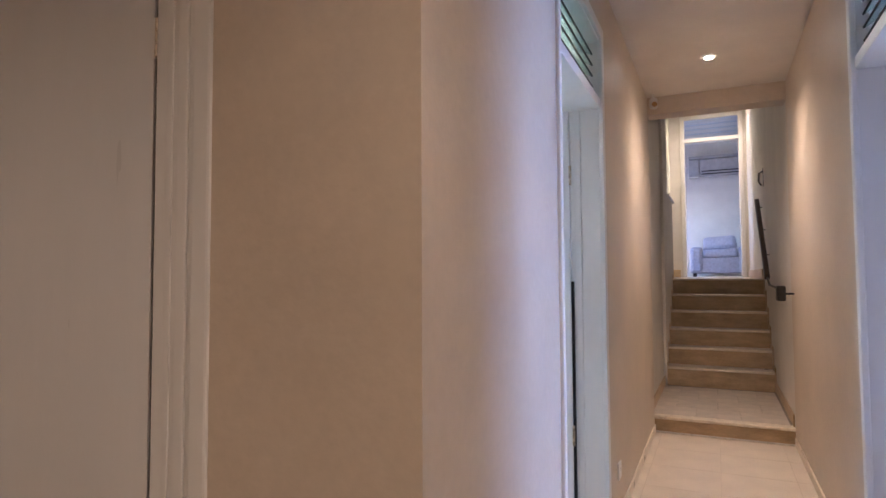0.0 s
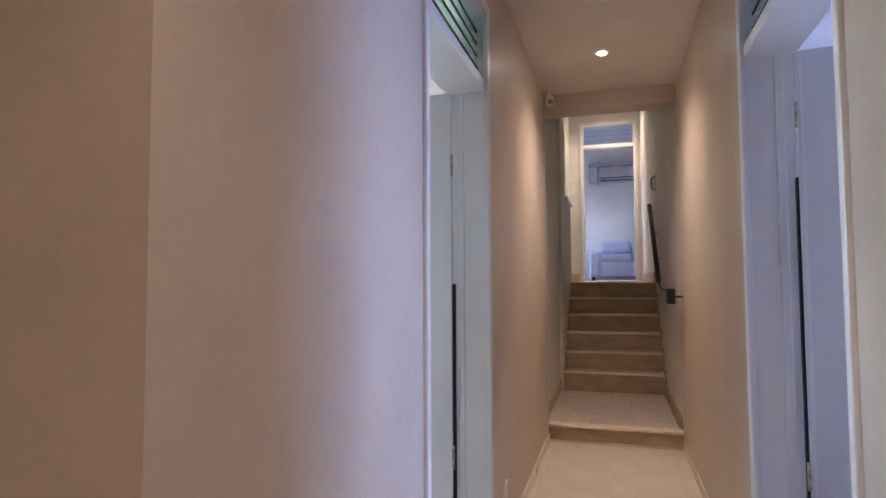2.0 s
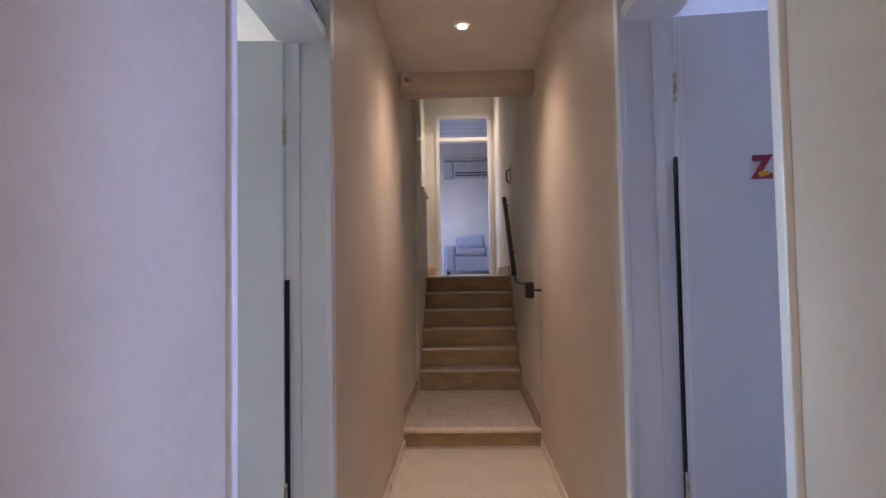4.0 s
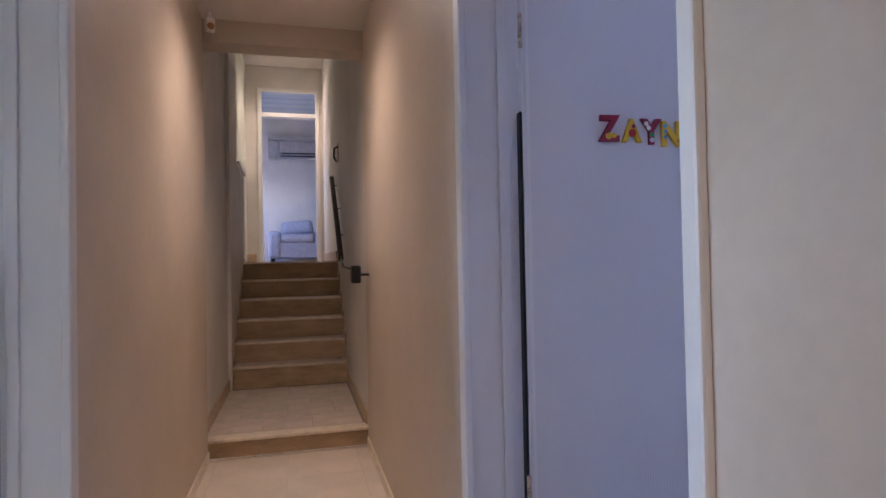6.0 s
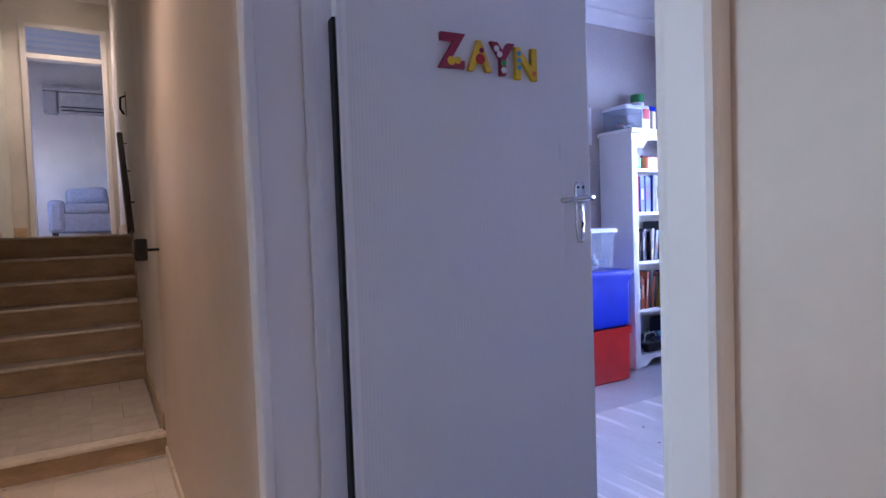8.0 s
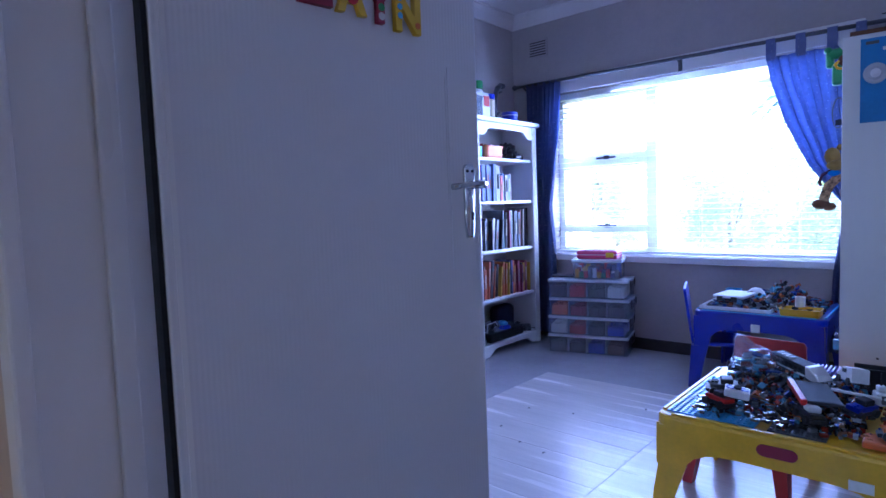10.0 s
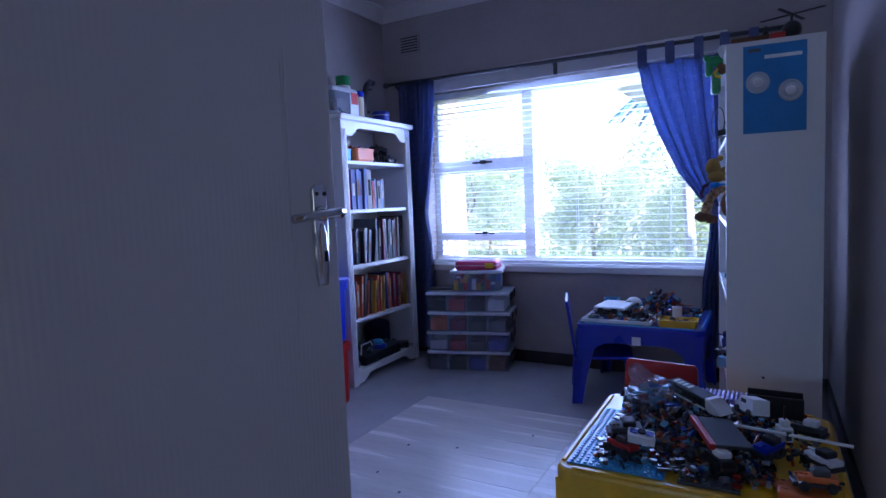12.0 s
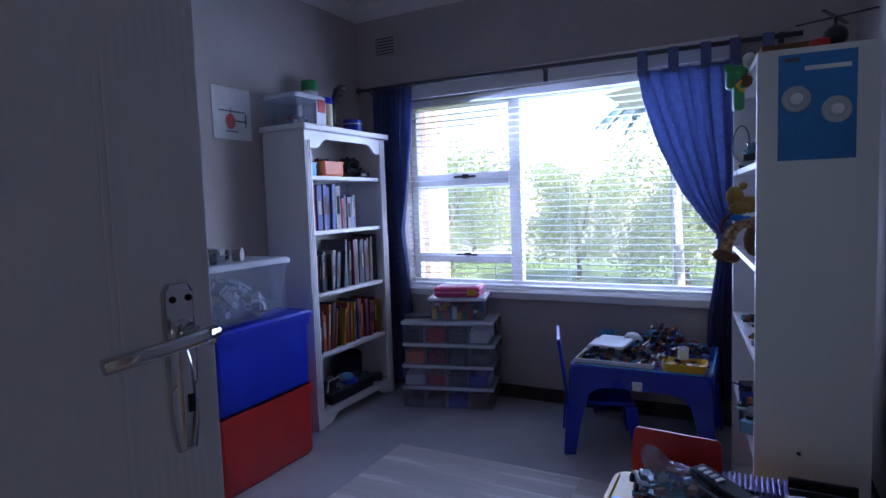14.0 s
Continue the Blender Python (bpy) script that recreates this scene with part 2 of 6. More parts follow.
def dots(m, colour, pitch, size):
    """Rows of small printed dots over a cloth."""
    n, ln = m.node_tree.nodes, m.node_tree.links
    b = n["Principled BSDF"]
    co, sep, com = n.new("ShaderNodeTexCoord"), n.new("ShaderNodeSeparateXYZ"), n.new("ShaderNodeCombineXYZ")
    vor, less, mix = n.new("ShaderNodeTexVoronoi"), n.new("ShaderNodeMath"), n.new("ShaderNodeMixRGB")
    vor.voronoi_dimensions, less.operation = "2D", "LESS_THAN"
    vor.inputs["Scale"].default_value, vor.inputs["Randomness"].default_value = 1 / pitch, 0.15
    less.inputs[1].default_value = size / pitch
    ln.new(co.outputs["Object"], sep.inputs[0])
    ln.new(sep.outputs[1], com.inputs[0])
    ln.new(sep.outputs[2], com.inputs[1])
    ln.new(com.outputs[0], vor.inputs["Vector"])
    ln.new(vor.outputs["Distance"], less.inputs[0])
    ln.new(less.outputs[0], mix.inputs[0])
    old = b.inputs["Base Color"].links[0].from_socket
    ln.new(old, mix.inputs[1])
    mix.inputs[2].default_value = (*colour, 1)
    ln.new(mix.outputs[0], b.inputs["Base Color"])


M["ribbed"] = ribs(mat("white_ribbed_door_paint", (0.74, 0.73, 0.73), 0.24, scale=3, vary=0.012), 0.0085, 0.00018)
dots(M["curtain"], (0.42, 0.44, 0.58), 0.042, 0.0024)


# ---- building helpers ----
def bm_box(bm, x0, y0, z0, x1, y1, z1, bevel=0.0):
    verts = [bm.verts.new((x, y, z)) for z in (z0, z1) for x, y in ((x0, y0), (x1, y0), (x1, y1), (x0, y1))]
    faces = [bm.faces.new([verts[i] for i in f]) for f in ((3, 2, 1, 0), (4, 5, 6, 7), (0, 1, 5, 4), (1, 2, 6, 5), (2, 3, 7, 6), (3, 0, 4, 7))]
    if bevel:
        bmesh.ops.bevel(bm, geom=list({e for f in faces for e in f.edges}), offset=bevel, segments=2, affect="EDGES", profile=0.5)


def box(x0, y0, z0, x1, y1, z1, bevel=0.0):
    bm = bmesh.new()
    bm_box(bm, x0, y0, z0, x1, y1, z1, bevel)
    return bm


def boxes(rows, bevel=0.0):
    """Separate boxes in one mesh."""
    whole = bmesh.new()
    for r in rows:
        one = box(*r, bevel=bevel)
        me = bpy.data.meshes.new("tmp")
        one.to_mesh(me)
        one.free()
        whole.from_mesh(me)
        bpy.data.meshes.remove(me)
    return whole


def cyl(r, z0, z1, r2=None, n=20, bevel=0.0, centre=(0, 0)):
    bm = bmesh.new()
    bmesh.ops.create_cone(bm, cap_ends=True, segments=n, radius1=r, radius2=r if r2 is None else r2, depth=z1 - z0,
                          matrix=Matrix.Translation((centre[0], centre[1], (z0 + z1) / 2)))
    if bevel:
        rim = [e for e in bm.edges if all(abs(abs(v.co.z - (z0 + z1) / 2) - (z1 - z0) / 2) < 1e-6 for v in e.verts) and len(e.link_faces) == 2 and any(len(f.verts) > 4 for f in e.link_faces)]
        bmesh.ops.bevel(bm, geom=rim, offset=bevel, segments=2, affect="EDGES", profile=0.5)
    return bm


def ball(r, loc=(0, 0, 0), squash=(1, 1, 1), n=2):
    bm = bmesh.new()
    bmesh.ops.create_icosphere(bm, subdivisions=n, radius=r, matrix=Matrix.Translation(loc) @ Matrix.Diagonal((*squash, 1)))
    return bm


def rod(points, r, n=10):
    """A round bar along points."""
    bm = bmesh.new()
    pts = [Vector(p) for p in points]
    rings = []
    for i, p in enumerate(pts):
        d = (pts[min(i + 1, len(pts) - 1)] - pts[max(i - 1, 0)]).normalized()
        a = d.orthogonal().normalized() if not rings else (rings[-1][1] - d * rings[-1][1].dot(d)).normalized()
        b = d.cross(a)
        rings.append(([bm.verts.new(p + r * (math.cos(k * math.tau / n) * a + math.sin(k * math.tau / n) * b)) for k in range(n)], a))
    for (u, _), (v, _) in zip(rings, rings[1:]):
        for k in range(n):
            bm.faces.new((u[k], u[(k + 1) % n], v[(k + 1) % n], v[k]))
    bm.faces.new(rings[0][0][::-1])
    bm.faces.new(rings[-1][0])
    return bm


def slab(outline, z0, z1, bevel=0.0):
    """An upright prism over an outline in x and y."""
    bm = bmesh.new()
    lo, hi = [bm.verts.new((x, y, z0)) for x, y in outline], [bm.verts.new((x, y, z1)) for x, y in outline]
    bm.faces.new(lo[::-1])
    top = bm.faces.new(hi)
    for i in range(len(lo)):
        j = (i + 1) % len(lo)
        bm.faces.new((lo[i], lo[j], hi[j], hi[i]))
    bmesh.ops.recalc_face_normals(bm, faces=bm.faces[:])
    if bevel:
        bmesh.ops.bevel(bm, geom=list(top.edges), offset=bevel, segments=2, affect="EDGES", profile=0.5)
    return bm


def merge(*parts):
    whole = bmesh.new()
    for one in parts:
        me = bpy.data.meshes.new("tmp")
        one.to_mesh(me)
        one.free()
        whole.from_mesh(me)
        bpy.data.meshes.remove(me)
    return whole


def turned(bm, m):
    bmesh.ops.transform(bm, matrix=m, verts=bm.verts[:])
    return bm


def mesh(name, bm, material, smooth=False):
    me = bpy.data.meshes.new(name)
    bm.to_mesh(me)
    bm.free()
    me.materials.append(material)
    if smooth:
        for p in me.polygons:
            p.use_smooth = True
    return me


def setting(name, bm, material, label, category="wall", smooth=False):
    return tagged(new(name, mesh(name, bm, material, smooth)), label, category, kind="structure")


def thing(name, label, category, m=None, group=""):
    ob = new(name)
    ob.empty_display_size = 0.05
    if m is not None:
        ob.matrix_world = m
    return tagged(ob, label, category, group)


def part(name, bm, material, parent, label="", smooth=False):
    ob = new(name, mesh(name, bm, material, smooth))
    ob.parent = parent
    return tagged(ob, label)


def solo(name, bm, material, label, category, m=None, group="", smooth=False):
    """A thing of one mesh."""
    ob = tagged(new(name, mesh(name, bm, material, smooth)), label, category, group)
    if m is not None:
        ob.matrix_world = m
    return ob


# ---- shell ----
T = 0.18
setting("wall_corridor_left", boxes([(XL - T, 0.96, 0, XL, 2.06, CEIL), (XL - T, 2.06, 2.58, XL, 2.97, CEIL), (XL - T, 2.97, 0, XL, 5.32, CEIL)]), M["beige"],
        "beige painted corridor wall with a doorway")
setting("wall_hall_left", boxes([(-0.92, 0.96, 0, XL - T, 1.12, CEIL), (-1.90, 0.96, 2.40, -0.92, 1.12, CEIL), (-2.70, 0.96, 0, -1.90, 1.12, CEIL)]), M["beige"],
        "beige painted hall wall beside a closed white door")
setting("wall_corridor_right", boxes([(XR, -2.2, 0, RX0, 1.865, CEIL), (XR, 1.865, 2.58, RX0, 2.875, CEIL), (XR, 1.865, 0, RX0, 2.875, ZF - 0.03), (XR, 2.875, 0, RX0, 5.32, CEIL)]), M["beige"],
        "beige painted corridor wall with the bedroom doorway")
setting("wall_hall_back", boxes([(-2.85, -2.35, 0, RX0, -2.20, CEIL), (-2.85, -2.20, 0, -2.70, 0.96, CEIL)]), M["beige"], "plain beige walls closing the hall")
setting("ceiling", boxes([(-2.85, -2.35, CEIL, RX0 + 0.1, 5.46, CEIL + 0.12)]), M["ceiling"], "white plastered corridor ceiling", "ceiling")
setting("floor", boxes([(-2.85, -2.35, -0.15, XR, 5.36, 0.0)]), M["corridor_tile"], "cream glossy floor of the corridor", "floor")
setting("wall_bulkhead", boxes([(XL - 0.04, 5.27, 2.75, XR, 5.46, CEIL + 1.9)]), M["beige"], "beige beam over the foot of the stairs")
setting("wall_stairs_left", boxes([(XL - 0.25, 5.32, 0, XL - 0.035, 6.84, UPCEIL), (XL - 0.25, 6.84, 0, XL - 0.005, 7.50, UPCEIL)]),
        M["white_wall"], "off-white wall beside the stairs")
setting("wall_stairs_low", box(XL - 0.16, 7.50, 0, XL - 0.005, 8.35, 2.31), M["white_wall"], "low off-white wall beside the upper steps")
setting("trim_coping", box(XL - 0.18, 7.50, 2.31, XL + 0.02, 8.37, 2.345, 0.008), M["gloss"], "white coping on the low stair wall", "trim")
setting("wall_stairs_right", boxes([(XR, 5.32, 0, RX0, 11.4, UPCEIL)]), M["white_wall"], "off-white wall beside the stairs")
setting("wall_upper_left", boxes([(-0.75, 7.50, UP - 0.2, -0.55, 11.4, UPCEIL)]), M["green_lit_wall"], "pale upper hall wall with greenish light put into its colour")
setting("floor_upper", boxes([(-1.2, 8.165, UP - 0.2, XR, 15.6, UP - 0.001)]), M["landing_tile"], "beige tiled floor of the upper hall", "floor")
setting("ceiling_upper", boxes([(-1.3, 5.3, UPCEIL, RX0, 11.5, UPCEIL + 0.1)]), M["ceiling"], "white ceiling over the stairs", "ceiling")
# wall with the upper doorway
setting("wall_upper_end", boxes([(-1.3, 11.4, UP, -0.36, 11.52, UPCEIL), (0.66, 11.4, UP, RX0, 11.52, UPCEIL), (-0.36, 11.4, 4.24, 0.66, 11.52, UPCEIL)]), M["white_wall"], "wall round the living room doorway")
setting("wall_living_room", boxes([(-1.9, 15.5, UP, 3.4, 15.6, 4.75), (3.3, 11.5, UP, 3.4, 15.5, 4.75), (-1.9, 11.52, UP, -1.3, 11.6, 4.75),
        (-1.9, 11.6, UP, -1.8, 13.0, 4.75), (-1.9, 14.2, UP, -1.8, 15.5, 4.75), (-1.9, 13.0, UP, -1.8, 14.2, 2.4), (-1.9, 13.0, 3.4, -1.8, 14.2, 4.75), (RX0, 11.52, UP, 3.3, 11.6, 4.75)]),
        M["white_wall"], "white living room walls with a side window")
setting("floor_living_room", boxes([(-1.9, 11.52, UP - 0.2, -1.2, 15.6, UP), (XR, 11.4, UP - 0.2, 3.4, 15.6, UP)]), M["landing_tile"], "living room floor", "floor")
setting("ceiling_living_room", boxes([(-1.9, 11.5, 4.75, 3.4, 15.6, 4.85)]), M["ceiling"], "white living room ceiling", "ceiling")
# side room behind the left doorway
setting("wall_side_room", boxes([(-3.1, 1.12, 0, -2.95, 2.5, CEIL), (-3.1, 3.9, 0, -2.95, 5.0, CEIL), (-3.1, 2.5, 0, -2.95, 3.9, 1.0), (-3.1, 2.5, 2.4, -2.95, 3.9, CEIL),
        (-3.1, 5.0, 0, XL - T, 5.12, CEIL), (-3.1, 0.98, 0, -2.7, 1.12, CEIL)]), M["white_wall"], "pale walls of the side room")
setting("floor_side_room", boxes([(-3.1, 0.98, -0.16, -2.85, 5.12, -0.004), (-2.85, 5.36, -0.16, XL, 5.5, -0.004)]), M["corridor_tile"], "floor of the side room", "floor")
setting("ceiling_side_room", boxes([(-3.1, 0.98, CEIL + 0.004, -2.85, 5.12, CEIL + 0.1)]), M["ceiling"], "white side room ceiling", "ceiling")

# bedroom
WY0, WY1, WZ0, WZ1 = 2.38, 4.165, 0.92, 2.06
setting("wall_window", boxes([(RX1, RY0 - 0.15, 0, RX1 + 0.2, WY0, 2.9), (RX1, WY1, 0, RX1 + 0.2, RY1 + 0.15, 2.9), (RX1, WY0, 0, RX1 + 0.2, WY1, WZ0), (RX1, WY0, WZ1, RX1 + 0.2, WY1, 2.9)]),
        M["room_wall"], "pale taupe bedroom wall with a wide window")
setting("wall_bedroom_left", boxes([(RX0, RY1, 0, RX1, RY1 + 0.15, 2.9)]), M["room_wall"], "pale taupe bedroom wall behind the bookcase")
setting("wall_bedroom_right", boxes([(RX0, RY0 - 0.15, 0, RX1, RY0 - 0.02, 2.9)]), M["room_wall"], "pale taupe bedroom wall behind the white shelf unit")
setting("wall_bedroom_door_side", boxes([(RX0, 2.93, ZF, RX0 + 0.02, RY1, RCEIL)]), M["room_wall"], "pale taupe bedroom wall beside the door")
setting("ceiling_bedroom", boxes([(RX0, RY0 - 0.02, RCEIL, RX1, RY1, RCEIL + 0.1)]), M["ceiling"], "white bedroom ceiling", "ceiling")
setting("floor_bedroom", boxes([(RX0 - 0.0, RY0 - 0.02, ZF - 0.2, RX1, RY1, ZF)]), M["vinyl"], "grey glossy vinyl bedroom floor", "floor")
setting("floor_threshold", boxes([(XR, 1.865, ZF - 0.03, RX0, 2.875, ZF)]), M["vinyl"], "grey threshold under the bedroom door", "floor")


# ---- corridor: frames, doors, stairs ----
def fixed(name, label, category):
    return tagged(thing(name, label, category), kind="structure")


def frame_y(name, label, side, y0, y1, face, back, floor, group=""):
    """A door frame with a louvred transom in a wall that runs along y. side: +1 where the corridor lies at smaller x."""
    f = fixed(name, label, "door frame")
    p = -side
    a0, a1 = sorted((face + p * 0.014, face + side * 0.01))
    j0, j1 = sorted((face + side * 0.002, back + side * 0.004))
    for lo, hi in ((y0 - 0.030, y0 + 0.003), (y1 - 0.042, y1 + 0.012)):
        part("architrave", box(a0, lo, floor, a1, hi, 2.612, 0.005), M["gloss"], f)
    part("architrave", box(a0, y0 + 0.003, 2.555, a1, y1 - 0.042, 2.612, 0.005), M["gloss"], f)
    for lo, hi in ((y0 + 0.001, y0 + 0.018), (y1 - 0.025, y1 - 0.001)):
        part("jamb", box(j0, lo, floor, j1, hi, 2.576, 0.003), M["gloss"], f)
    stop0, stop1 = sorted((back - side * 0.075, back - side * 0.045))
    for lo, hi in ((y0 + 0.018, y0 + 0.028), (y1 - 0.037, y1 - 0.025)):
        part("door_stop", box(stop0, lo, floor, stop1, hi, DHEAD, 0.003), M["gloss"], f)
    part("head", box(j0, y0 + 0.018, 2.545, j1, y1 - 0.025, 2.578, 0.003), M["gloss"], f)
    part("transom_bar", box(j0, y0 + 0.018, DHEAD, j1, y1 - 0.025, DHEAD + 0.05, 0.004), M["gloss"], f)
    lx = face + side * 0.085
    for end in (y0 + 0.018, y1 - 0.037):
        part("louvre_clip", box(lx - 0.03, end, DHEAD + 0.05, lx + 0.03, end + 0.012, 2.545, 0.002), M["aluminium"], f)
    for k in range(5):
        at = Matrix.Translation((lx, 0, DHEAD + 0.085 + 0.056 * k)) @ Matrix.Rotation(radians(-32 * side), 4, "Y")
        part("glass_louvre", turned(box(-0.055, y0 + 0.04, -0.003, 0.055, y1 - 0.04, 0.003), at), M["louvre"], f, "green-tinted glass louvre blade")
        e0, e1 = sorted((-0.0552 * side, -0.059 * side))
        part("louvre_rim", turned(box(e0, y0 + 0.04, -0.004, e1, y1 - 0.04, 0.004), at), M["black_metal"], f)
    return f


def hinge(parent, x, y, z):
    part("hinge", merge(cyl(0.0065, z - 0.05, z - 0.018, n=10, centre=(x, y)), cyl(0.0065, z - 0.015, z + 0.015, n=10, centre=(x, y)), cyl(0.0065, z + 0.018, z + 0.05, n=10, centre=(x, y))),
         M["brass"], parent, "paint-smeared hinge")


def lever_set(parent, x, z, y, out):
    """Backplate and lever on one face of a door; out: -1 or +1, the way it stands off."""
    turn = Matrix.Rotation(radians(90), 4, "X") @ (Matrix.Identity(4) if out < 0 else Matrix.Rotation(radians(180), 4, "Y"))
    up = Matrix.Translation((x, y, z)) @ turn
    top = [(-0.013, -0.022), (0.013, -0.022), (0.014, 0.0), (0.014, 0.064), (0.009, 0.072), (-0.009, 0.072), (-0.014, 0.064), (-0.014, 0.0)]
    low = [(-0.013, -0.022), (-0.0135, -0.040), (-0.0115, -0.064), (-0.0085, -0.082), (0.0085, -0.082), (0.0115, -0.064), (0.0135, -0.040), (0.013, -0.022)]
    h = part("handle_plate", turned(merge(slab(top, 0, 0.008, 0.003), slab(low[::-1], 0, 0.007, 0.003)), up), M["chrome"], parent, "chrome backplate with a keyhole")
    ridge = bmesh.new()
    rings = []
    for pz, w, lift in ((-0.078, 0.005, 0.008), (-0.060, 0.0085, 0.012), (-0.032, 0.0105, 0.014), (-0.002, 0.009, 0.013), (0.014, 0.006, 0.009)):
        rings.append([ridge.verts.new((w * c, pz, 0.005 + (lift - 0.005) * h0)) for c, h0 in ((-1, 0), (-0.6, 0.75), (0, 1), (0.6, 0.75), (1, 0))])
    for u, v in zip(rings, rings[1:]):
        for i in range(4):
            ridge.faces.new((u[i], u[i + 1], v[i + 1], v[i]))
    part("ridge", turned(ridge, up), M["chrome"], h, "", True)
    lever = merge(cyl(0.0125, 0, 0.012, 0.011, 18), rod([(0, 0, 0), (0, 0, 0.048)], 0.0080, 12))
    turned(lever, Matrix.Translation((x, y, z + 0.028)) @ turn)
    grip = rod([(x + 0.008, y + out * 0.044, z + 0.030), (x - 0.010, y + out * 0.052, z + 0.030), (x - 0.045, y + out * 0.052, z + 0.027), (x - 0.088, y + out * 0.046, z + 0.023)], 0.0064, 14)
    part("lever", merge(lever, grip), M["chrome"], h, "chrome lever", True)
    part("keyhole", turned(slab([(-0.003, -0.010), (0.003, -0.010), (0.003, 0.006), (-0.003, 0.006)], 0.0138, 0.0146), Matrix.Translation((0, 0, -0.034)) @ up), M["dark"], h)
    for px in (-0.0075, 0.0075):
        part("screw", turned(cyl(0.0032, 0.0075, 0.0090, n=8, centre=(px, 0.058)), up), M["dark"], h)


frame_y("trim_bedroom_frame", "white gloss door frame with green glass louvres above", 1, 1.865, 2.875, XR, RX0, 0.0)
frame_y("trim_side_frame", "white gloss door frame with green glass louvres above", -1, 2.06, 2.97, XL, XL - T, 0.0)

# the open bedroom door with its letters
DL = 0.650
door = fixed("door_1", "white gloss bedroom door standing open, coloured name letters on it", "door")
leaf = part("leaf", box(0, 0, ZF + 0.012, DL, 0.038, DHEAD - 0.006, 0.003), M["ribbed"], door)
lever_set(leaf, DL - 0.038, 1.303, 0.0, -1)
lever_set(leaf, DL - 0.038, 1.303, 0.038, 1)
for hz in (1.95, 0.62):
    hinge(leaf, -0.004, -0.002, hz)
# black strip put in the hinge gap in place of its shade
part("door_seal", box(-0.0085, 0.004, ZF + 0.012, -0.001, 0.034, 1.715), M["dark"], leaf, "black strip standing in for the shaded gap at the hinge edge")
part("moulding", merge(box(DL - 0.089, -0.0015, 1.16, DL - 0.0865, 0.001, 1.57), box(DL - 0.095, -0.0015, 1.30, DL - 0.0935, 0.001, 1.55)), M["door"], leaf)
# thin white strip standing in for the highlight along the door's edge
part("lipping", box(0.013, -0.0015, ZF + 0.014, 0.021, 0.001, DHEAD - 0.010), M["gloss"], leaf)


def letter(ch, x, z, tall, colour, spot, parent):
    cu = bpy.data.curves.new("letter", "FONT")
    cu.body, cu.size, cu.extrude, cu.bevel_depth, cu.offset = ch, 1.0, 0.05, 0.015, 0.028
    tmp = bpy.data.objects.new("tmp", cu)
    me = bpy.data.meshes.new_from_object(tmp)
    bpy.data.objects.remove(tmp)
    bm = bmesh.new()
    bm.from_mesh(me)
    bpy.data.meshes.remove(me)
    lo = Vector([min(v.co[i] for v in bm.verts) for i in range(3)])
    hi = Vector([max(v.co[i] for v in bm.verts) for i in range(3)])
    k = tall / (hi.y - lo.y)
    turned(bm, Matrix.Translation((x, -0.007, z)) @ Matrix.Rotation(radians(90), 4, "X") @ Matrix.Diagonal((0.86 * k, k, 0.10, 1)) @ Matrix.Translation(-(lo + hi) / 2))
    ob = part("letter", bm, colour, parent, "painted wooden letter " + ch)
    for dx, dz, r, c in spot:
        part("dot", turned(cyl(r, 0, 0.0022, n=14), Matrix.Translation((x + dx, -0.0125, z + dz)) @ Matrix.Rotation(radians(90), 4, "X")), c, ob)


M.update(cream=plain("cream_plastic", (0.66, 0.56, 0.34), 0.4), navy=plain("navy_cloth", (0.02, 0.025, 0.07), 0.9, bump=0.3, bscale=200), slate=plain("dark_slate_plastic", (0.03, 0.034, 0.04), 0.75), scarf=plain("bright_blue_felt", (0.03, 0.22, 0.62), 0.9), plum=plain("plum_cord", (0.06, 0.015, 0.04), 0.8),
         spotted=mat("spotted_tan_plush", (0.42, 0.25, 0.12), 0.95, scale=60, vary=0.65, bump=0.3, bscale=140))
M.update(crimson=plain("crimson_painted_wood", (0.30, 0.015, 0.05), 0.45), sun_yellow=plain("yellow_painted_wood", (0.78, 0.50, 0.02), 0.45))
letter("Z", 0.260, 1.668, 0.078, M["crimson"], [(-0.004, -0.024, 0.010, M["sun_yellow"]), (0.012, -0.022, 0.008, M["sun_yellow"])], leaf)
letter("A", 0.330, 1.662, 0.070, M["sun_yellow"], [(0.0, -0.008, 0.012, M["red"]), (0.004, 0.012, 0.006, M["crimson"])], leaf)
letter("Y", 0.392, 1.660, 0.076, M["crimson"], [(-0.018, 0.022, 0.007, M["white"]), (-0.010, 0.010, 0.007, M["white"]), (0.0, -0.010, 0.007, M["green"]), (0.0, -0.026, 0.007, M["white"])], leaf)
letter("N", 0.456, 1.654, 0.076, M["sun_yellow"], [(-0.021, 0.022, 0.006, M["cyan"]), (-0.021, 0.006, 0.006, M["cyan"]), (-0.021, -0.010, 0.006, M["cyan"]), (0.021, -0.022, 0.006, M["orange"])], leaf)
door.matrix_world = pose(0.887, 2.803, 0, 0, 0, -5.4)

door2 = fixed("door_2", "pale grey-white door of the side room standing open", "door")
leaf = part("leaf", box(-0.70, 0, 0.012, 0, 0.038, DHEAD - 0.006, 0.003), M["door"], door2)
for hz in (1.86, 0.55):
    hinge(leaf, 0.004, -0.002, hz)
# same black strip, painted shade for the lower part of this gap
part("door_seal", box(0.001, 0.004, 0.012, 0.012, 0.034, 1.32), M["dark"], leaf, "black strip standing in for the shaded gap at the hinge edge")
door2.matrix_world = pose(XL - 0.155, 2.897, 0, 0, 0, 3)

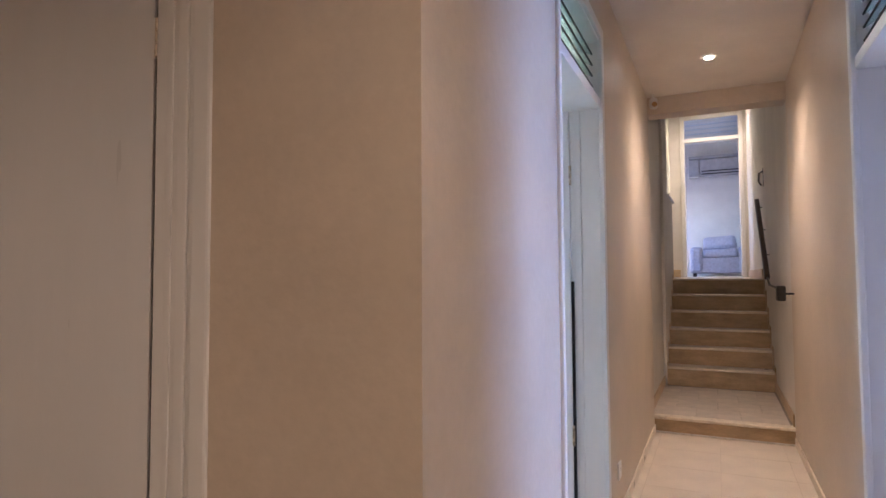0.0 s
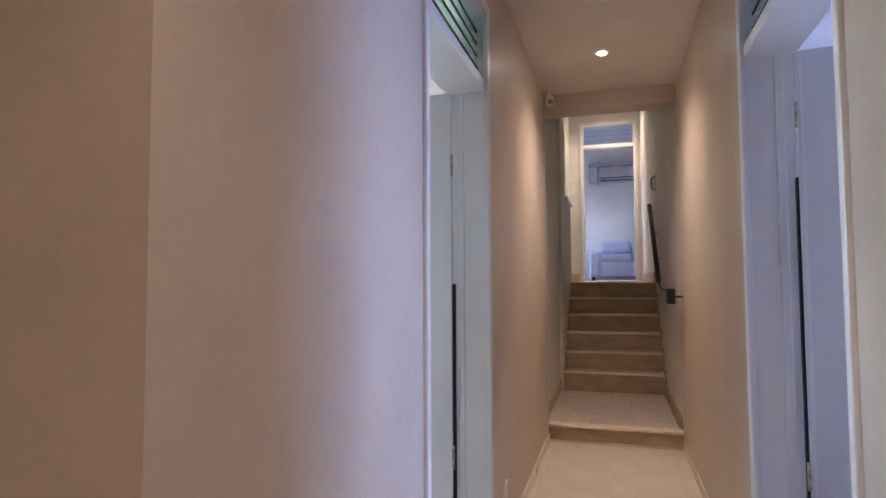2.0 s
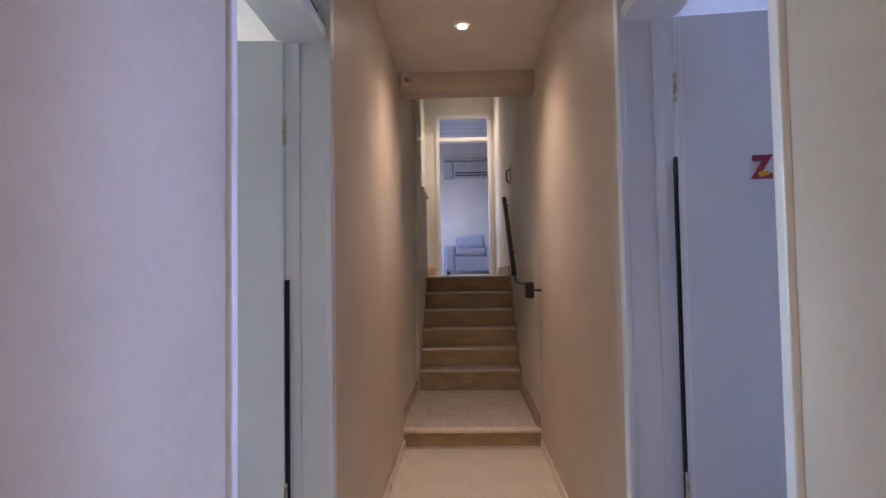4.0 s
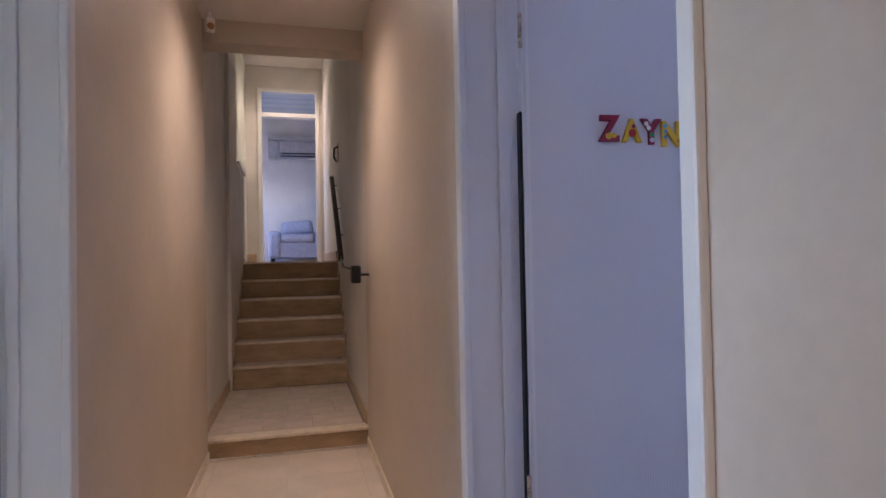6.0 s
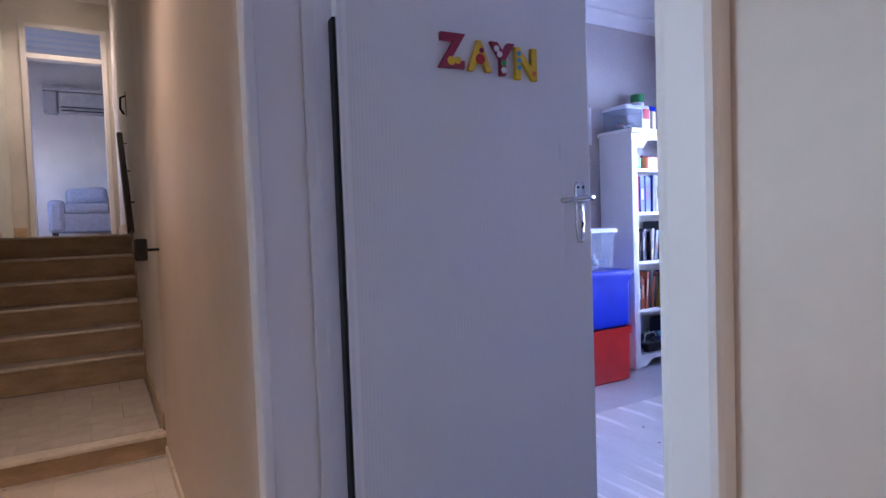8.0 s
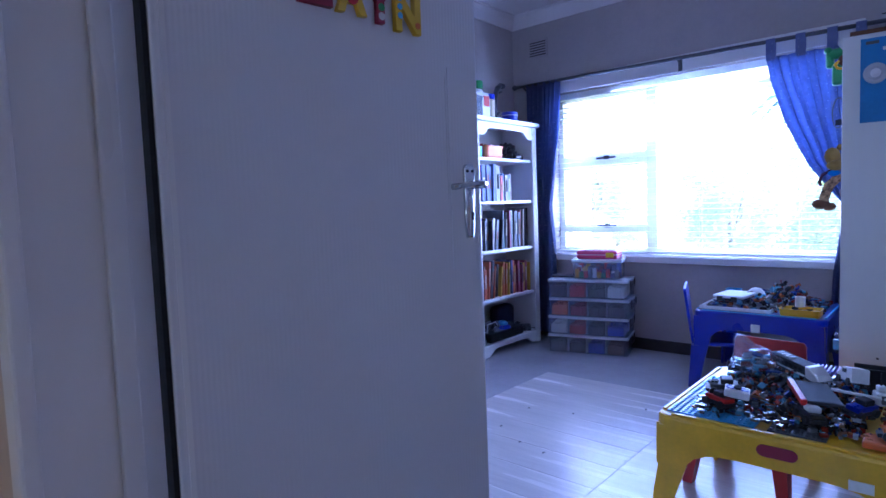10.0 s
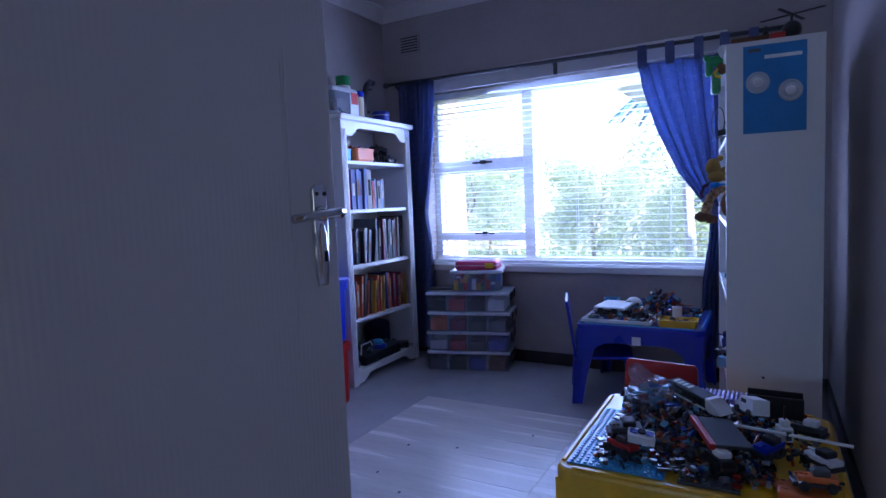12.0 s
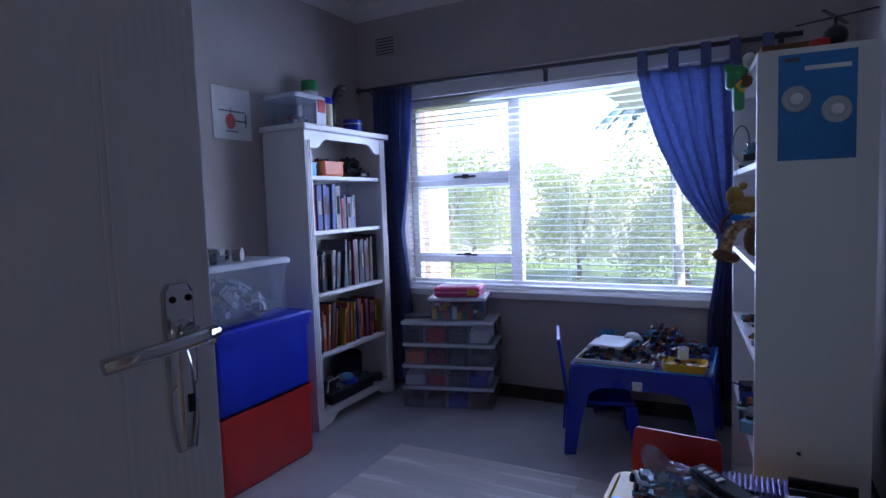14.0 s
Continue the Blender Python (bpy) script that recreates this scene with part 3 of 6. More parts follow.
door3 = fixed("door_3", "closed white flush door in a moulded frame", "door")
leaf = part("leaf", box(-1.895, 0.975, 0.01, -1.107, 1.013, 2.34, 0.003), M["door"], door3)
for hz in (1.96, 0.35):
    part("hinge_leaf", box(-1.112, 0.9725, hz - 0.05, -1.074, 0.9755, hz + 0.05, 0.001), M["gloss"], leaf)
    hinge(leaf, -1.088, 0.969, hz)
# black filler drawing the dark line between leaf and jamb
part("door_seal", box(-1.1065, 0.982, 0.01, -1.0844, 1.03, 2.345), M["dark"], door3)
fr = fixed("trim_hall_frame", "white moulded frame round the closed hall door", "door frame")
part("architrave", box(-0.945, 0.952, 0, -0.885, 0.972, 2.42, 0.008), M["gloss"], fr)
part("architrave", box(-1.94, 0.94, 0, -1.90, 0.972, 2.42, 0.008), M["gloss"], fr)
part("architrave", box(-1.90, 0.94, 2.35, -0.945, 0.972, 2.42, 0.008), M["gloss"], fr)
part("jamb", merge(box(-1.084, 0.964, 0, -0.945, 1.11, 2.35, 0.004), box(-1.04, 0.960, 0, -1.02, 0.966, 2.35, 0.002), box(-1.00, 0.957, 0, -0.965, 0.966, 2.35, 0.003)), M["gloss"], fr)


# small fixtures
def downlight(x, y, z):
    d = thing("downlight", "round white recessed downlight, lit; two of the four are added fill", "light", Matrix.Translation((x, y, z)), "ceiling downlights")
    ring = cyl(0.050, -0.010, -0.001, n=28, bevel=0.002)
    part("ring", ring, M["white"], d)
    part("bulb", cyl(0.024, -0.014, -0.0105, n=24), M["lamp"], d, "glowing lamp face")


downlight(0.17, 4.43, CEIL)
# these next two are added out of view, one at each fill lamp
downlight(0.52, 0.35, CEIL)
downlight(-1.6, -0.45, CEIL)
downlight(0.185, 10.68, UPCEIL)
pir = thing("alarm_sensor", "small cream alarm sensor in the ceiling corner", "sensor", pose(-0.268, 5.16, 2.815, 0, 0, 25))
part("housing", box(-0.03, -0.025, -0.045, 0.03, 0.025, 0.045, 0.012), M["gloss"], pir)
part("lens", turned(ball(0.024, squash=(1, 0.6, 1)), Matrix.Translation((0, -0.022, -0.012))), M["tan"], pir, "brownish sensor lens", True)
part("bracket", rod([(0, 0, 0.04), (0, 0.01, 0.085)], 0.012), M["gloss"], pir)
sock = thing("wall_socket", "small white socket plate low on the wall", "socket")
part("plate", box(XL, 3.26, 0.235, XL + 0.010, 3.345, 0.325, 0.003), M["white"], sock)
part("switch", box(XL + 0.009, 3.30, 0.275, XL + 0.014, 3.318, 0.30, 0.002), M["white"], sock)

# skirtings
setting("baseboard", boxes([(XL, 1.0, 0, XL + 0.012, 2.02, 0.07), (XL, 3.01, 0, XL + 0.012, 5.30, 0.07)], 0.003), M["nosing"], "cream tile skirting along the corridor", "skirting")
setting("baseboard_right", boxes([(XR - 0.012, 2.895, 0, XR, 5.30, 0.07)], 0.003), M["nosing"], "cream tile skirting along the corridor", "skirting")
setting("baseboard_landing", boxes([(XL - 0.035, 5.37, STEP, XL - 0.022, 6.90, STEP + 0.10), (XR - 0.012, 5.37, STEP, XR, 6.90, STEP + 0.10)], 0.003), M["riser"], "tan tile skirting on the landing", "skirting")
setting("trim_floor_strip", box(XL, 5.315, 0, XR, 5.340, 0.008, 0.002), M["aluminium"], "thin metal strip at the foot of the step", "trim")
setting("baseboard_upper", boxes([(-0.55, 11.375, UP, -0.40, 11.399, UP + 0.14), (0.70, 8.2, UP, XR, 11.37, UP + 0.12)], 0.003), M["riser"], "tan tile skirting of the upper hall", "skirting")

# stairs, tread by tread
G, RISE = 0.240, (UP - STEP) / 6
flight = fixed("stairs", "straight flight of six tiled steps, tan risers and pale treads", "stairs")
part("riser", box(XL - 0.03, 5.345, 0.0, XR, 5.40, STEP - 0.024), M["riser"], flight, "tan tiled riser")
part("nosing", box(XL - 0.03, 5.315, STEP - 0.024, XR, 5.43, STEP, 0.006), M["nosing"], flight, "pale rounded nosing tile")
for k in range(6):
    y, z = 6.90 + G * k, STEP + RISE * k
    # unseen filler added under each step to keep outside light from leaking through
    part("core", box(XL - 0.03, y + 0.05, 0.0, XR, y + G + 0.05, z + RISE - 0.032), M["grout"], flight)
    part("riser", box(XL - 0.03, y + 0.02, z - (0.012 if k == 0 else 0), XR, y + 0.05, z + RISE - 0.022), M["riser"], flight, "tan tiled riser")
    part("nosing", box(XL - 0.03, y - 0.004, z + RISE - 0.022, XR, y + 0.062, z + RISE, 0.005), M["nosing"], flight, "pale rounded nosing tile")
    if k < 5:
        part("tread", box(XL - 0.03, y + 0.062, z + RISE - 0.03, XR, y + G + 0.045, z + RISE - 0.001), M["landing_tile"], flight)
    part("skirting_tile", box(XR - 0.013, y - 0.02, z - 0.02, XR - 0.001, y + G + 0.02, z + RISE + 0.05), M["riser"], flight)
    part("skirting_tile", box(XL - 0.018, y - 0.02, z - 0.02, XL - 0.002, y + G + 0.02, z + RISE + 0.05), M["riser"], flight)
setting("floor_landing_bed", box(XL - 0.04, 5.40, 0, XR, 6.95, STEP - 0.010), M["grout"], "grout bed under the landing tiles", "floor")

# handrail
rail = thing("handrail", "dark wooden handrail on black wall brackets beside the stairs", "handrail")
a, b = Vector((0.662, 8.16, 2.275)), Vector((0.662, 6.86, 1.315))
d = (b - a)
bar = turned(box(-0.026, -d.length / 2, -0.03, 0.026, d.length / 2, 0.03, 0.012), Matrix.Translation((a + b) / 2) @ Matrix.Rotation(math.atan2(-d.z, -d.y), 4, "X"))
part("bar", bar, M["dark_wood"], rail, "dark stained wooden bar")
for f in (0.04, 0.36, 0.68):
    p = a + d * f
    part("bracket", rod([p + Vector((0, 0, -0.03)), p + Vector((0.012, 0, -0.055)), (XR, p.y, p.z - 0.055)], 0.007, 8), M["black_metal"], rail)
part("link", rod([b, b + Vector((0, -0.25, -0.07)), (0.66, 6.1, 1.235), (0.645, 5.6, 1.235), (0.635, 5.25, 1.21)], 0.010, 8), M["black_metal"], rail, "thin black iron link")
part("end_block", box(0.600, 5.08, 1.145, 0.660, 5.20, 1.262, 0.010), M["black_metal"], rail, "black end block")
part("wall_pin", rod([(0.65, 5.14, 1.20), (XR, 5.14, 1.20)], 0.008, 8), M["black_metal"], rail)
hook = thing("wall_hook", "small black curved iron hook on the stair wall", "hook")
part("plate", box(XR - 0.006, 7.79, 2.40, XR, 7.83, 2.62, 0.002), M["black_metal"], hook)
part("curve", rod([(XR - 0.005, 7.81, 2.58), (XR - 0.045, 7.81, 2.56), (XR - 0.05, 7.81, 2.46), (XR - 0.02, 7.81, 2.41)], 0.010, 8), M["black_metal"], hook)

# upper doorway and living room
fr = fixed("trim_upper_frame", "white frame of the living room doorway with a glazed transom", "door frame")
for x in (-0.36, 0.595):
    part("jamb", box(x, 11.37, UP, x + 0.07, 11.53, 4.24, 0.006), M["gloss"], fr)
part("head", box(-0.29, 11.37, 4.18, 0.595, 11.53, 4.24, 0.006), M["gloss"], fr)
part("transom_bar", box(-0.29, 11.37, 3.76, 0.595, 11.53, 3.83, 0.006), M["gloss"], fr)
for k in range(4):
    part("glass_louvre", turned(box(-0.28, -0.055, -0.003, 0.585, 0.055, 0.003), Matrix.Translation((0, 11.45, 3.88 + 0.085 * k)) @ Matrix.Rotation(radians(-62), 4, "X")), M["upper_glass"], fr)
ac = thing("air_conditioner", "pale grey wall-mounted air conditioner with dark outlet slots", "air conditioner", pose(0.424, 15.47, 3.75))
part("body", box(-0.55, -0.21, 0.08, 0.55, 0, 0.40, 0.03), M["ac_shell"], ac)
part("front_panel", box(-0.53, -0.222, 0.14, 0.53, -0.205, 0.385, 0.008), M["ac_shell"], ac)
part("outlet", box(-0.54, -0.19, 0.0, 0.54, -0.01, 0.079, 0.012), M["ac_shell"], ac)
for k in range(2):
    part("vent_slot", box(-0.50, -0.213 + 0.018 * k, 0.095 - 0.065 * k, 0.50, -0.185, 0.118 - 0.065 * k), M["dark"], ac)
pelmet = thing("curtain_box", "taupe boxed pelmet on the living room wall", "pelmet")
part("end_box", box(-0.36, 15.24, 3.73, -0.14, 15.49, 4.14, 0.01), M["ac_shell"], pelmet)
part("top_board", box(-0.36, 15.22, 4.16, 1.60, 15.49, 4.225, 0.01), M["ac_shell"], pelmet)
sofa = thing("armchair", "pale grey cloth armchair with a loose back cushion", "armchair", pose(0.28, 14.75, UP))
part("base", box(-0.61, -0.43, 0.08, 0.61, 0.40, 0.44, 0.03), M["sofa"], sofa)
for x in (-0.62, 0.36):
    part("arm", box(x, -0.47, 0.081, x + 0.26, 0.41, 0.68, 0.07), M["sofa"], sofa)
part("backrest", box(-0.36, 0.16, 0.40, 0.36, 0.42, 0.80, 0.06), M["sofa"], sofa)
part("seat_cushion", box(-0.355, -0.48, 0.44, 0.355, 0.16, 0.62, 0.06), M["sofa"], sofa)
part("back_cushion", turned(box(-0.34, -0.10, 0, 0.35, 0.08, 0.32, 0.08), Matrix.Translation((0, 0.02, 0.62)) @ Matrix.Rotation(radians(-14), 4, "X") @ Matrix.Rotation(radians(-4), 4, "Y")), M["sofa"], sofa)
for x in (-0.54, 0.54):
    for y in (-0.38, 0.34):
        part("foot", box(x - 0.03, y - 0.03, 0, x + 0.03, y + 0.03, 0.08), M["dark_wood"], sofa)
pic = thing("picture_frame", "pale framed picture on the upper hall wall", "picture")
PX = -0.549
part("frame", boxes([(PX, 9.0, 2.62, PX + 0.018, 9.03, 3.24), (PX, 9.55, 2.62, PX + 0.018, 9.58, 3.24), (PX, 9.03, 2.62, PX + 0.018, 9.55, 2.65), (PX, 9.03, 3.21, PX + 0.018, 9.55, 3.24)], 0.002), M["aluminium"], pic)
part("sheet", box(PX, 9.03, 2.65, PX + 0.006, 9.55, 3.21), M["paper"], pic)

# ---- bedroom: window ----
win = fixed("window_1", "wide white window, one large pane beside a divided casement", "window")
WX = RX1 + 0.11
part("window_frame", boxes([(WX, WY0, WZ0, WX + 0.05, WY1, WZ0 + 0.045), (WX, WY0, WZ1 - 0.045, WX + 0.05, WY1, WZ1), (WX, WY0, WZ0 + 0.045, WX + 0.05, WY0 + 0.045, WZ1 - 0.045),
     (WX, WY1 - 0.045, WZ0 + 0.045, WX + 0.05, WY1, WZ1 - 0.045), (WX, 3.440, WZ0 + 0.045, WX + 0.05, 3.510, WZ1 - 0.045)], 0.004), M["gloss"], win)
part("window_bar", box(WX - 0.004, 3.510, 1.525, WX + 0.05, WY1 - 0.045, 1.615, 0.004), M["gloss"], win)
part("window_bar", box(WX - 0.004, 3.510, 1.075, WX + 0.05, WY1 - 0.045, 1.13, 0.004), M["gloss"], win)
for y0, y1, z0, z1 in ((WY0 + 0.045, 3.440, WZ0 + 0.045, WZ1 - 0.045), (3.510, WY1 - 0.045, 1.615, WZ1 - 0.045), (3.510, WY1 - 0.045, 1.13, 1.525), (3.510, WY1 - 0.045, WZ0 + 0.045, 1.075)):
    g = part("pane", box(WX + 0.02, y0, z0, WX + 0.024, y1, z1), M["pane"], win)
    g.visible_shadow = False
for z in (1.585, 1.115):
    part("catch", merge(box(WX - 0.02, 3.72, z, WX - 0.004, 3.86, z + 0.012, 0.003), box(WX - 0.03, 3.76, z - 0.006, WX - 0.015, 3.80, z + 0.02, 0.003)), M["black_metal"], win, "dark window catch")
part("window_sill", merge(box(RX1 - 0.035, WY0 - 0.04, WZ0 - 0.035, RX1 - 0.001, WY1 + 0.04, WZ0 + 0.006, 0.006), box(RX1 - 0.004, WY0 + 0.001, WZ0 + 0.001, WX, WY1 - 0.001, WZ0 + 0.006)), M["gloss"], win)
part("pelmet_board", box(RX1 - 0.018, WY0 - 0.05, WZ1, RX1 - 0.001, WY1 + 0.05, WZ1 + 0.10, 0.003), M["gloss"], win)
blind = thing("venetian_blind", "white slatted blind lowered over the window, slats open", "blind")
part("head_rail", box(RX1 + 0.03, WY0 + 0.01, WZ1 - 0.045, RX1 + 0.085, WY1 - 0.01, WZ1 - 0.005, 0.003), M["slat"], blind)
slat_mesh = None
for k in range(30):
    z = WZ0 + 0.055 + k * 0.0352
    if slat_mesh is None:
        bm = bmesh.new()
        pts = [(-0.0165, 0.0), (-0.008, 0.0020), (0, 0.0028), (0.008, 0.0020), (0.0165, 0.0)]
        rows = [[bm.verts.new((x, y, h + dz)) for x, h in pts] for y, dz in ((WY0 + 0.012, 0), (WY1 - 0.012, 0))]
        rows2 = [[bm.verts.new((x, y, h - 0.0016)) for x, h in pts] for y in (WY0 + 0.012, WY1 - 0.012)]
        for j in range(4):
            bm.faces.new((rows[0][j], rows[0][j + 1], rows[1][j + 1], rows[1][j]))
            bm.faces.new((rows2[0][j + 1], rows2[0][j], rows2[1][j], rows2[1][j + 1]))
        bm.faces.new((rows[0][0], rows[1][0], rows2[1][0], rows2[0][0]))
        bm.faces.new((rows[0][4], rows2[0][4], rows2[1][4], rows[1][4]))
        slat_mesh = mesh("slat", bm, M["slat"], True)
    ob = new("slat", slat_mesh)
    ob.parent = blind
    ob.matrix_local = Matrix.Translation((RX1 + 0.058, 0, z)) @ Matrix.Rotation(radians(2 + 2 * math.sin(k * 1.7)), 4, "Y")
part("bottom_rail", box(RX1 + 0.036, WY0 + 0.012, WZ0 + 0.012, RX1 + 0.080, WY1 - 0.012, WZ0 + 0.032, 0.004), M["slat"], blind)
for y in (2.62, 3.15, 3.58, 3.95):
    part("ladder_cord", merge(rod([(RX1 + 0.034, y, WZ0 + 0.03), (RX1 + 0.034, y, WZ1 - 0.03)], 0.0014, 5), rod([(RX1 + 0.082, y, WZ0 + 0.03), (RX1 + 0.082, y, WZ1 - 0.03)], 0.0014, 5)), M["slat"], blind)

# curtain rail and curtains
CX = RX1 - 0.075
crail = thing("curtain_rail", "thin dark curtain rail on brackets above the window", "curtain rail")
part("pole", rod([(CX, 4.40, 2.142), (CX, 2.08, 2.112)], 0.011, 12), M["grey"], crail, "", True)
part("finial", ball(0.02, (CX, 4.41, 2.142)), M["grey"], crail, "", True)
for y in (4.33, 3.24, 2.16):
    part("bracket", merge(rod([(CX, y, 2.125), (RX1 - 0.001, y, 2.10)], 0.007, 8), box(RX1 - 0.022, y - 0.012, 2.06, RX1 - 0.019, y + 0.012, 2.13)), M["grey"], crail)


def curtain(name, label, rows, folds, amp, tabs):
    """rows: height, edge towards the window's middle, outer edge; folds gather where the cloth is narrow."""
    top = thing(name, label, "curtain")
    bm = bmesh.new()
    nu, nv = 90, 60
    zs = [r[0] for r in rows][::-1]
    grid = []
    for j in range(nv + 1):
        z = rows[0][0] + (rows[-1][0] - rows[0][0]) * j / nv
        e0 = float(np.interp(z, zs, [r[1] for r in rows][::-1]))
        e1 = float(np.interp(z, zs, [r[2] for r in rows][::-1]))
        line = []
        for i in range(nu + 1):
            u = i / nu
            w = abs(e1 - e0)
            dep = amp * min(1.3, 0.10 / max(w, 0.05) + 0.45)
            ph = folds * math.tau * u + 0.8 * math.sin(3.1 * z + 5 * u)
            line.append(bm.verts.new((CX + dep * math.sin(ph) + 0.3 * dep * math.sin(2.3 * ph + z * 4), e0 + (e1 - e0) * (u + 0.012 * math.sin(ph * 2)), z)))
        grid.append(line)
    for r0, r1 in zip(grid, grid[1:]):
        for i in range(nu):
            bm.faces.new((r0[i], r0[i + 1], r1[i + 1], r1[i]))
    bmesh.ops.solidify(bm, geom=bm.faces[:], thickness=0.003)
    part("cloth", bm, M["curtain"], top, "", True)
    for y in tabs:
        part("tab", merge(box(CX - 0.015, y - 0.022, rows[0][0] - 0.02, CX - 0.012, y + 0.022, 2.128), box(CX + 0.012, y - 0.022, rows[0][0] - 0.02, CX + 0.015, y + 0.022, 2.128), box(CX - 0.015, y - 0.022, 2.126, CX + 0.015, y + 0.022, 2.131)), M["curtain"], top)
    return top


cr = curtain("curtain", "blue cotton tab-top curtain tied back to one side", [(2.035, 2.765, 2.16), (1.90, 2.735, 2.17), (1.67, 2.66, 2.20), (1.45, 2.56, 2.25), (1.32, 2.47, 2.29), (1.235, 2.405, 2.31),
             (1.10, 2.415, 2.31), (0.86, 2.45, 2.29), (0.45, 2.47, 2.28)], 7, 0.028, (2.74, 2.60, 2.46, 2.34, 2.21))
part("tie_band", turned(merge(cyl(0.062, -0.02, 0.02, n=20)), Matrix.Translation((CX, 2.355, 1.235)) @ Matrix.Rotation(radians(12), 4, "X") @ Matrix.Diagonal((0.75, 1, 1, 1))), M["curtain"], cr)
cl = curtain("curtain", "blue cotton curtain hanging gathered beside the bookcase", [(2.14, 4.035, 4.30), (1.80, 4.05, 4.30), (1.45, 4.10, 4.28), (1.27, 4.135, 4.25), (1.05, 4.11, 4.26), (0.60, 4.10, 4.28), (0.36, 4.11, 4.29)], 6, 0.024, ())

# vents, cornice, skirting, mat
for y, z in ((4.25, 2.405), (2.30, 2.50)):
    v = thing("wall_vent", "rectangular slotted wall vent painted over", "vent")
    part("plate", box(RX1 - 0.008, y - 0.078, z - 0.062, RX1, y + 0.078, z + 0.062, 0.002), M["room_wall"], v)
    for k in range(6):
        part("slot", box(RX1 - 0.0095, y - 0.066, z - 0.050 + k * 0.018, RX1 - 0.006, y + 0.066, z - 0.043 + k * 0.018), M["dark"], v)
prof = [(0, 0), (0.012, 0), (0.02, 0.012), (0.05, 0.05), (0.062, 0.075), (0.075, 0.078), (0.075, 0.086), (0, 0.086)]


def cornice(ax, at, lo, hi, inward):
    b = bmesh.new()
    ends = []
    for e in (lo, hi):
        ends.append([b.verts.new((at + inward * p, e, RCEIL - 0.086 + q) if ax == "x" else (e, at + inward * p, RCEIL - 0.086 + q)) for p, q in prof])
    for i in range(len(prof)):
        j = (i + 1) % len(prof)
        b.faces.new((ends[0][i], ends[0][j], ends[1][j], ends[1][i]))
    b.faces.new(ends[0])
    b.faces.new(ends[1][::-1])
    bmesh.ops.recalc_face_normals(b, faces=b.faces[:])
    return b


setting("trim_cornice", merge(cornice("x", RX1 - 0.001, RY0, RY1, -1), cornice("y", RY1 - 0.001, RX0 + 0.02, RX1, -1), cornice("y", RY0 - 0.019, RX0, RX1, 1)), M["ceiling"], "white moulded cornice round the bedroom", "cornice")
setting("baseboard_bedroom", boxes([(RX1 - 0.016, RY0, ZF, RX1, RY1, ZF + 0.075), (RX0 + 0.02, RY1 - 0.016, ZF, RX1 - 0.016, RY1, ZF + 0.075), (RX0, RY0 - 0.02, ZF, RX1 - 0.016, RY0 - 0.004, ZF + 0.075)], 0.004), M["skirting"], "dark brown bedroom skirting", "skirting")

# ---- bedroom: furniture ----
rng = random.Random(11)

# white bookcase
BX0, BX1, BY0, BY1, BT = 3.352, 4.045, 4.185, 4.462, 1.848
bk = thing("bookcase", "tall white painted bookcase with a scalloped top rail, full of books", "bookcase")
for x in (BX0, BX1 - 0.022):
    part("side_panel", box(x, BY0 + 0.02, ZF, x + 0.022, BY1, BT - 0.03, 0.002), M["gloss"], bk)
part("back_panel", box(BX0 + 0.022, BY1 - 0.008, ZF + 0.05, BX1 - 0.022, BY1 - 0.002, BT - 0.03), M["gloss"], bk)
part("top", box(BX0 - 0.022, BY0 - 0.022, BT - 0.03, BX1 + 0.022, BY1, BT, 0.007), M["gloss"], bk)
for x in (BX0 - 0.004, BX1 - 0.046):
    st = part("stile", box(x, BY0, ZF, x + 0.05, BY0 + 0.02, BT - 0.031, 0.003), M["gloss"], bk, "fluted white stile")
    part("flute", boxes([(x + 0.010 + 0.012 * k, BY0 - 0.003, ZF + 0.10, x + 0.016 + 0.012 * k, BY0 + 0.001, BT - 0.08) for k in range(3)], 0.001), M["gloss"], st)


def scallop(x0, x1, z0, deep, up):
    """A shaped rail: straight edge on one side, wavy on the other."""
    pts = [(x0, 0), (x1, 0)]
    for k in range(25):
        u = 1 - k / 24
        e = max(0.0, min(1.0, (0.20 - min(u, 1 - u)) / 0.13))
        pts.append((x0 + (x1 - x0) * u, deep * (0.42 + 0.58 * e * e * (3 - 2 * e))))
    b = slab([(x, y if up else -y) for x, y in pts] if up else [(x, -y) for x, y in pts], 0, 0.016)
    return turned(b, Matrix.Translation((0, BY0 + 0.019, z0)) @ Matrix.Rotation(radians(90), 4, "X"))


part("top_rail", scallop(BX0 + 0.046, BX1 - 0.046, BT - 0.031, 0.085, False), M["gloss"], bk, "scalloped top rail")
part("plinth_rail", scallop(BX0 + 0.046, BX1 - 0.046, ZF + 0.085, 0.075, False), M["gloss"], bk, "shaped plinth rail")
SHELVES = (0.395, 0.682, 0.998, 1.318, 1.597)
for z in SHELVES:
    part("shelf", box(BX0 + 0.022, BY0 + 0.021, z - 0.020, BX1 - 0.022, BY1 - 0.008, z, 0.002), M["gloss"], bk)

SPINES = [(0.42, 0.02, 0.025), (0.04, 0.07, 0.26), (0.08, 0.09, 0.12), (0.50, 0.30, 0.03), (0.26, 0.23, 0.21), (0.04, 0.12, 0.10), (0.24, 0.04, 0.08), (0.45, 0.10, 0.04), (0.03, 0.03, 0.04), (0.14, 0.22, 0.42), (0.36, 0.35, 0.36), (0.20, 0.11, 0.07)]
spine_mats = [plain("book_cover", c, 0.45, vary=0.12) for c in SPINES]


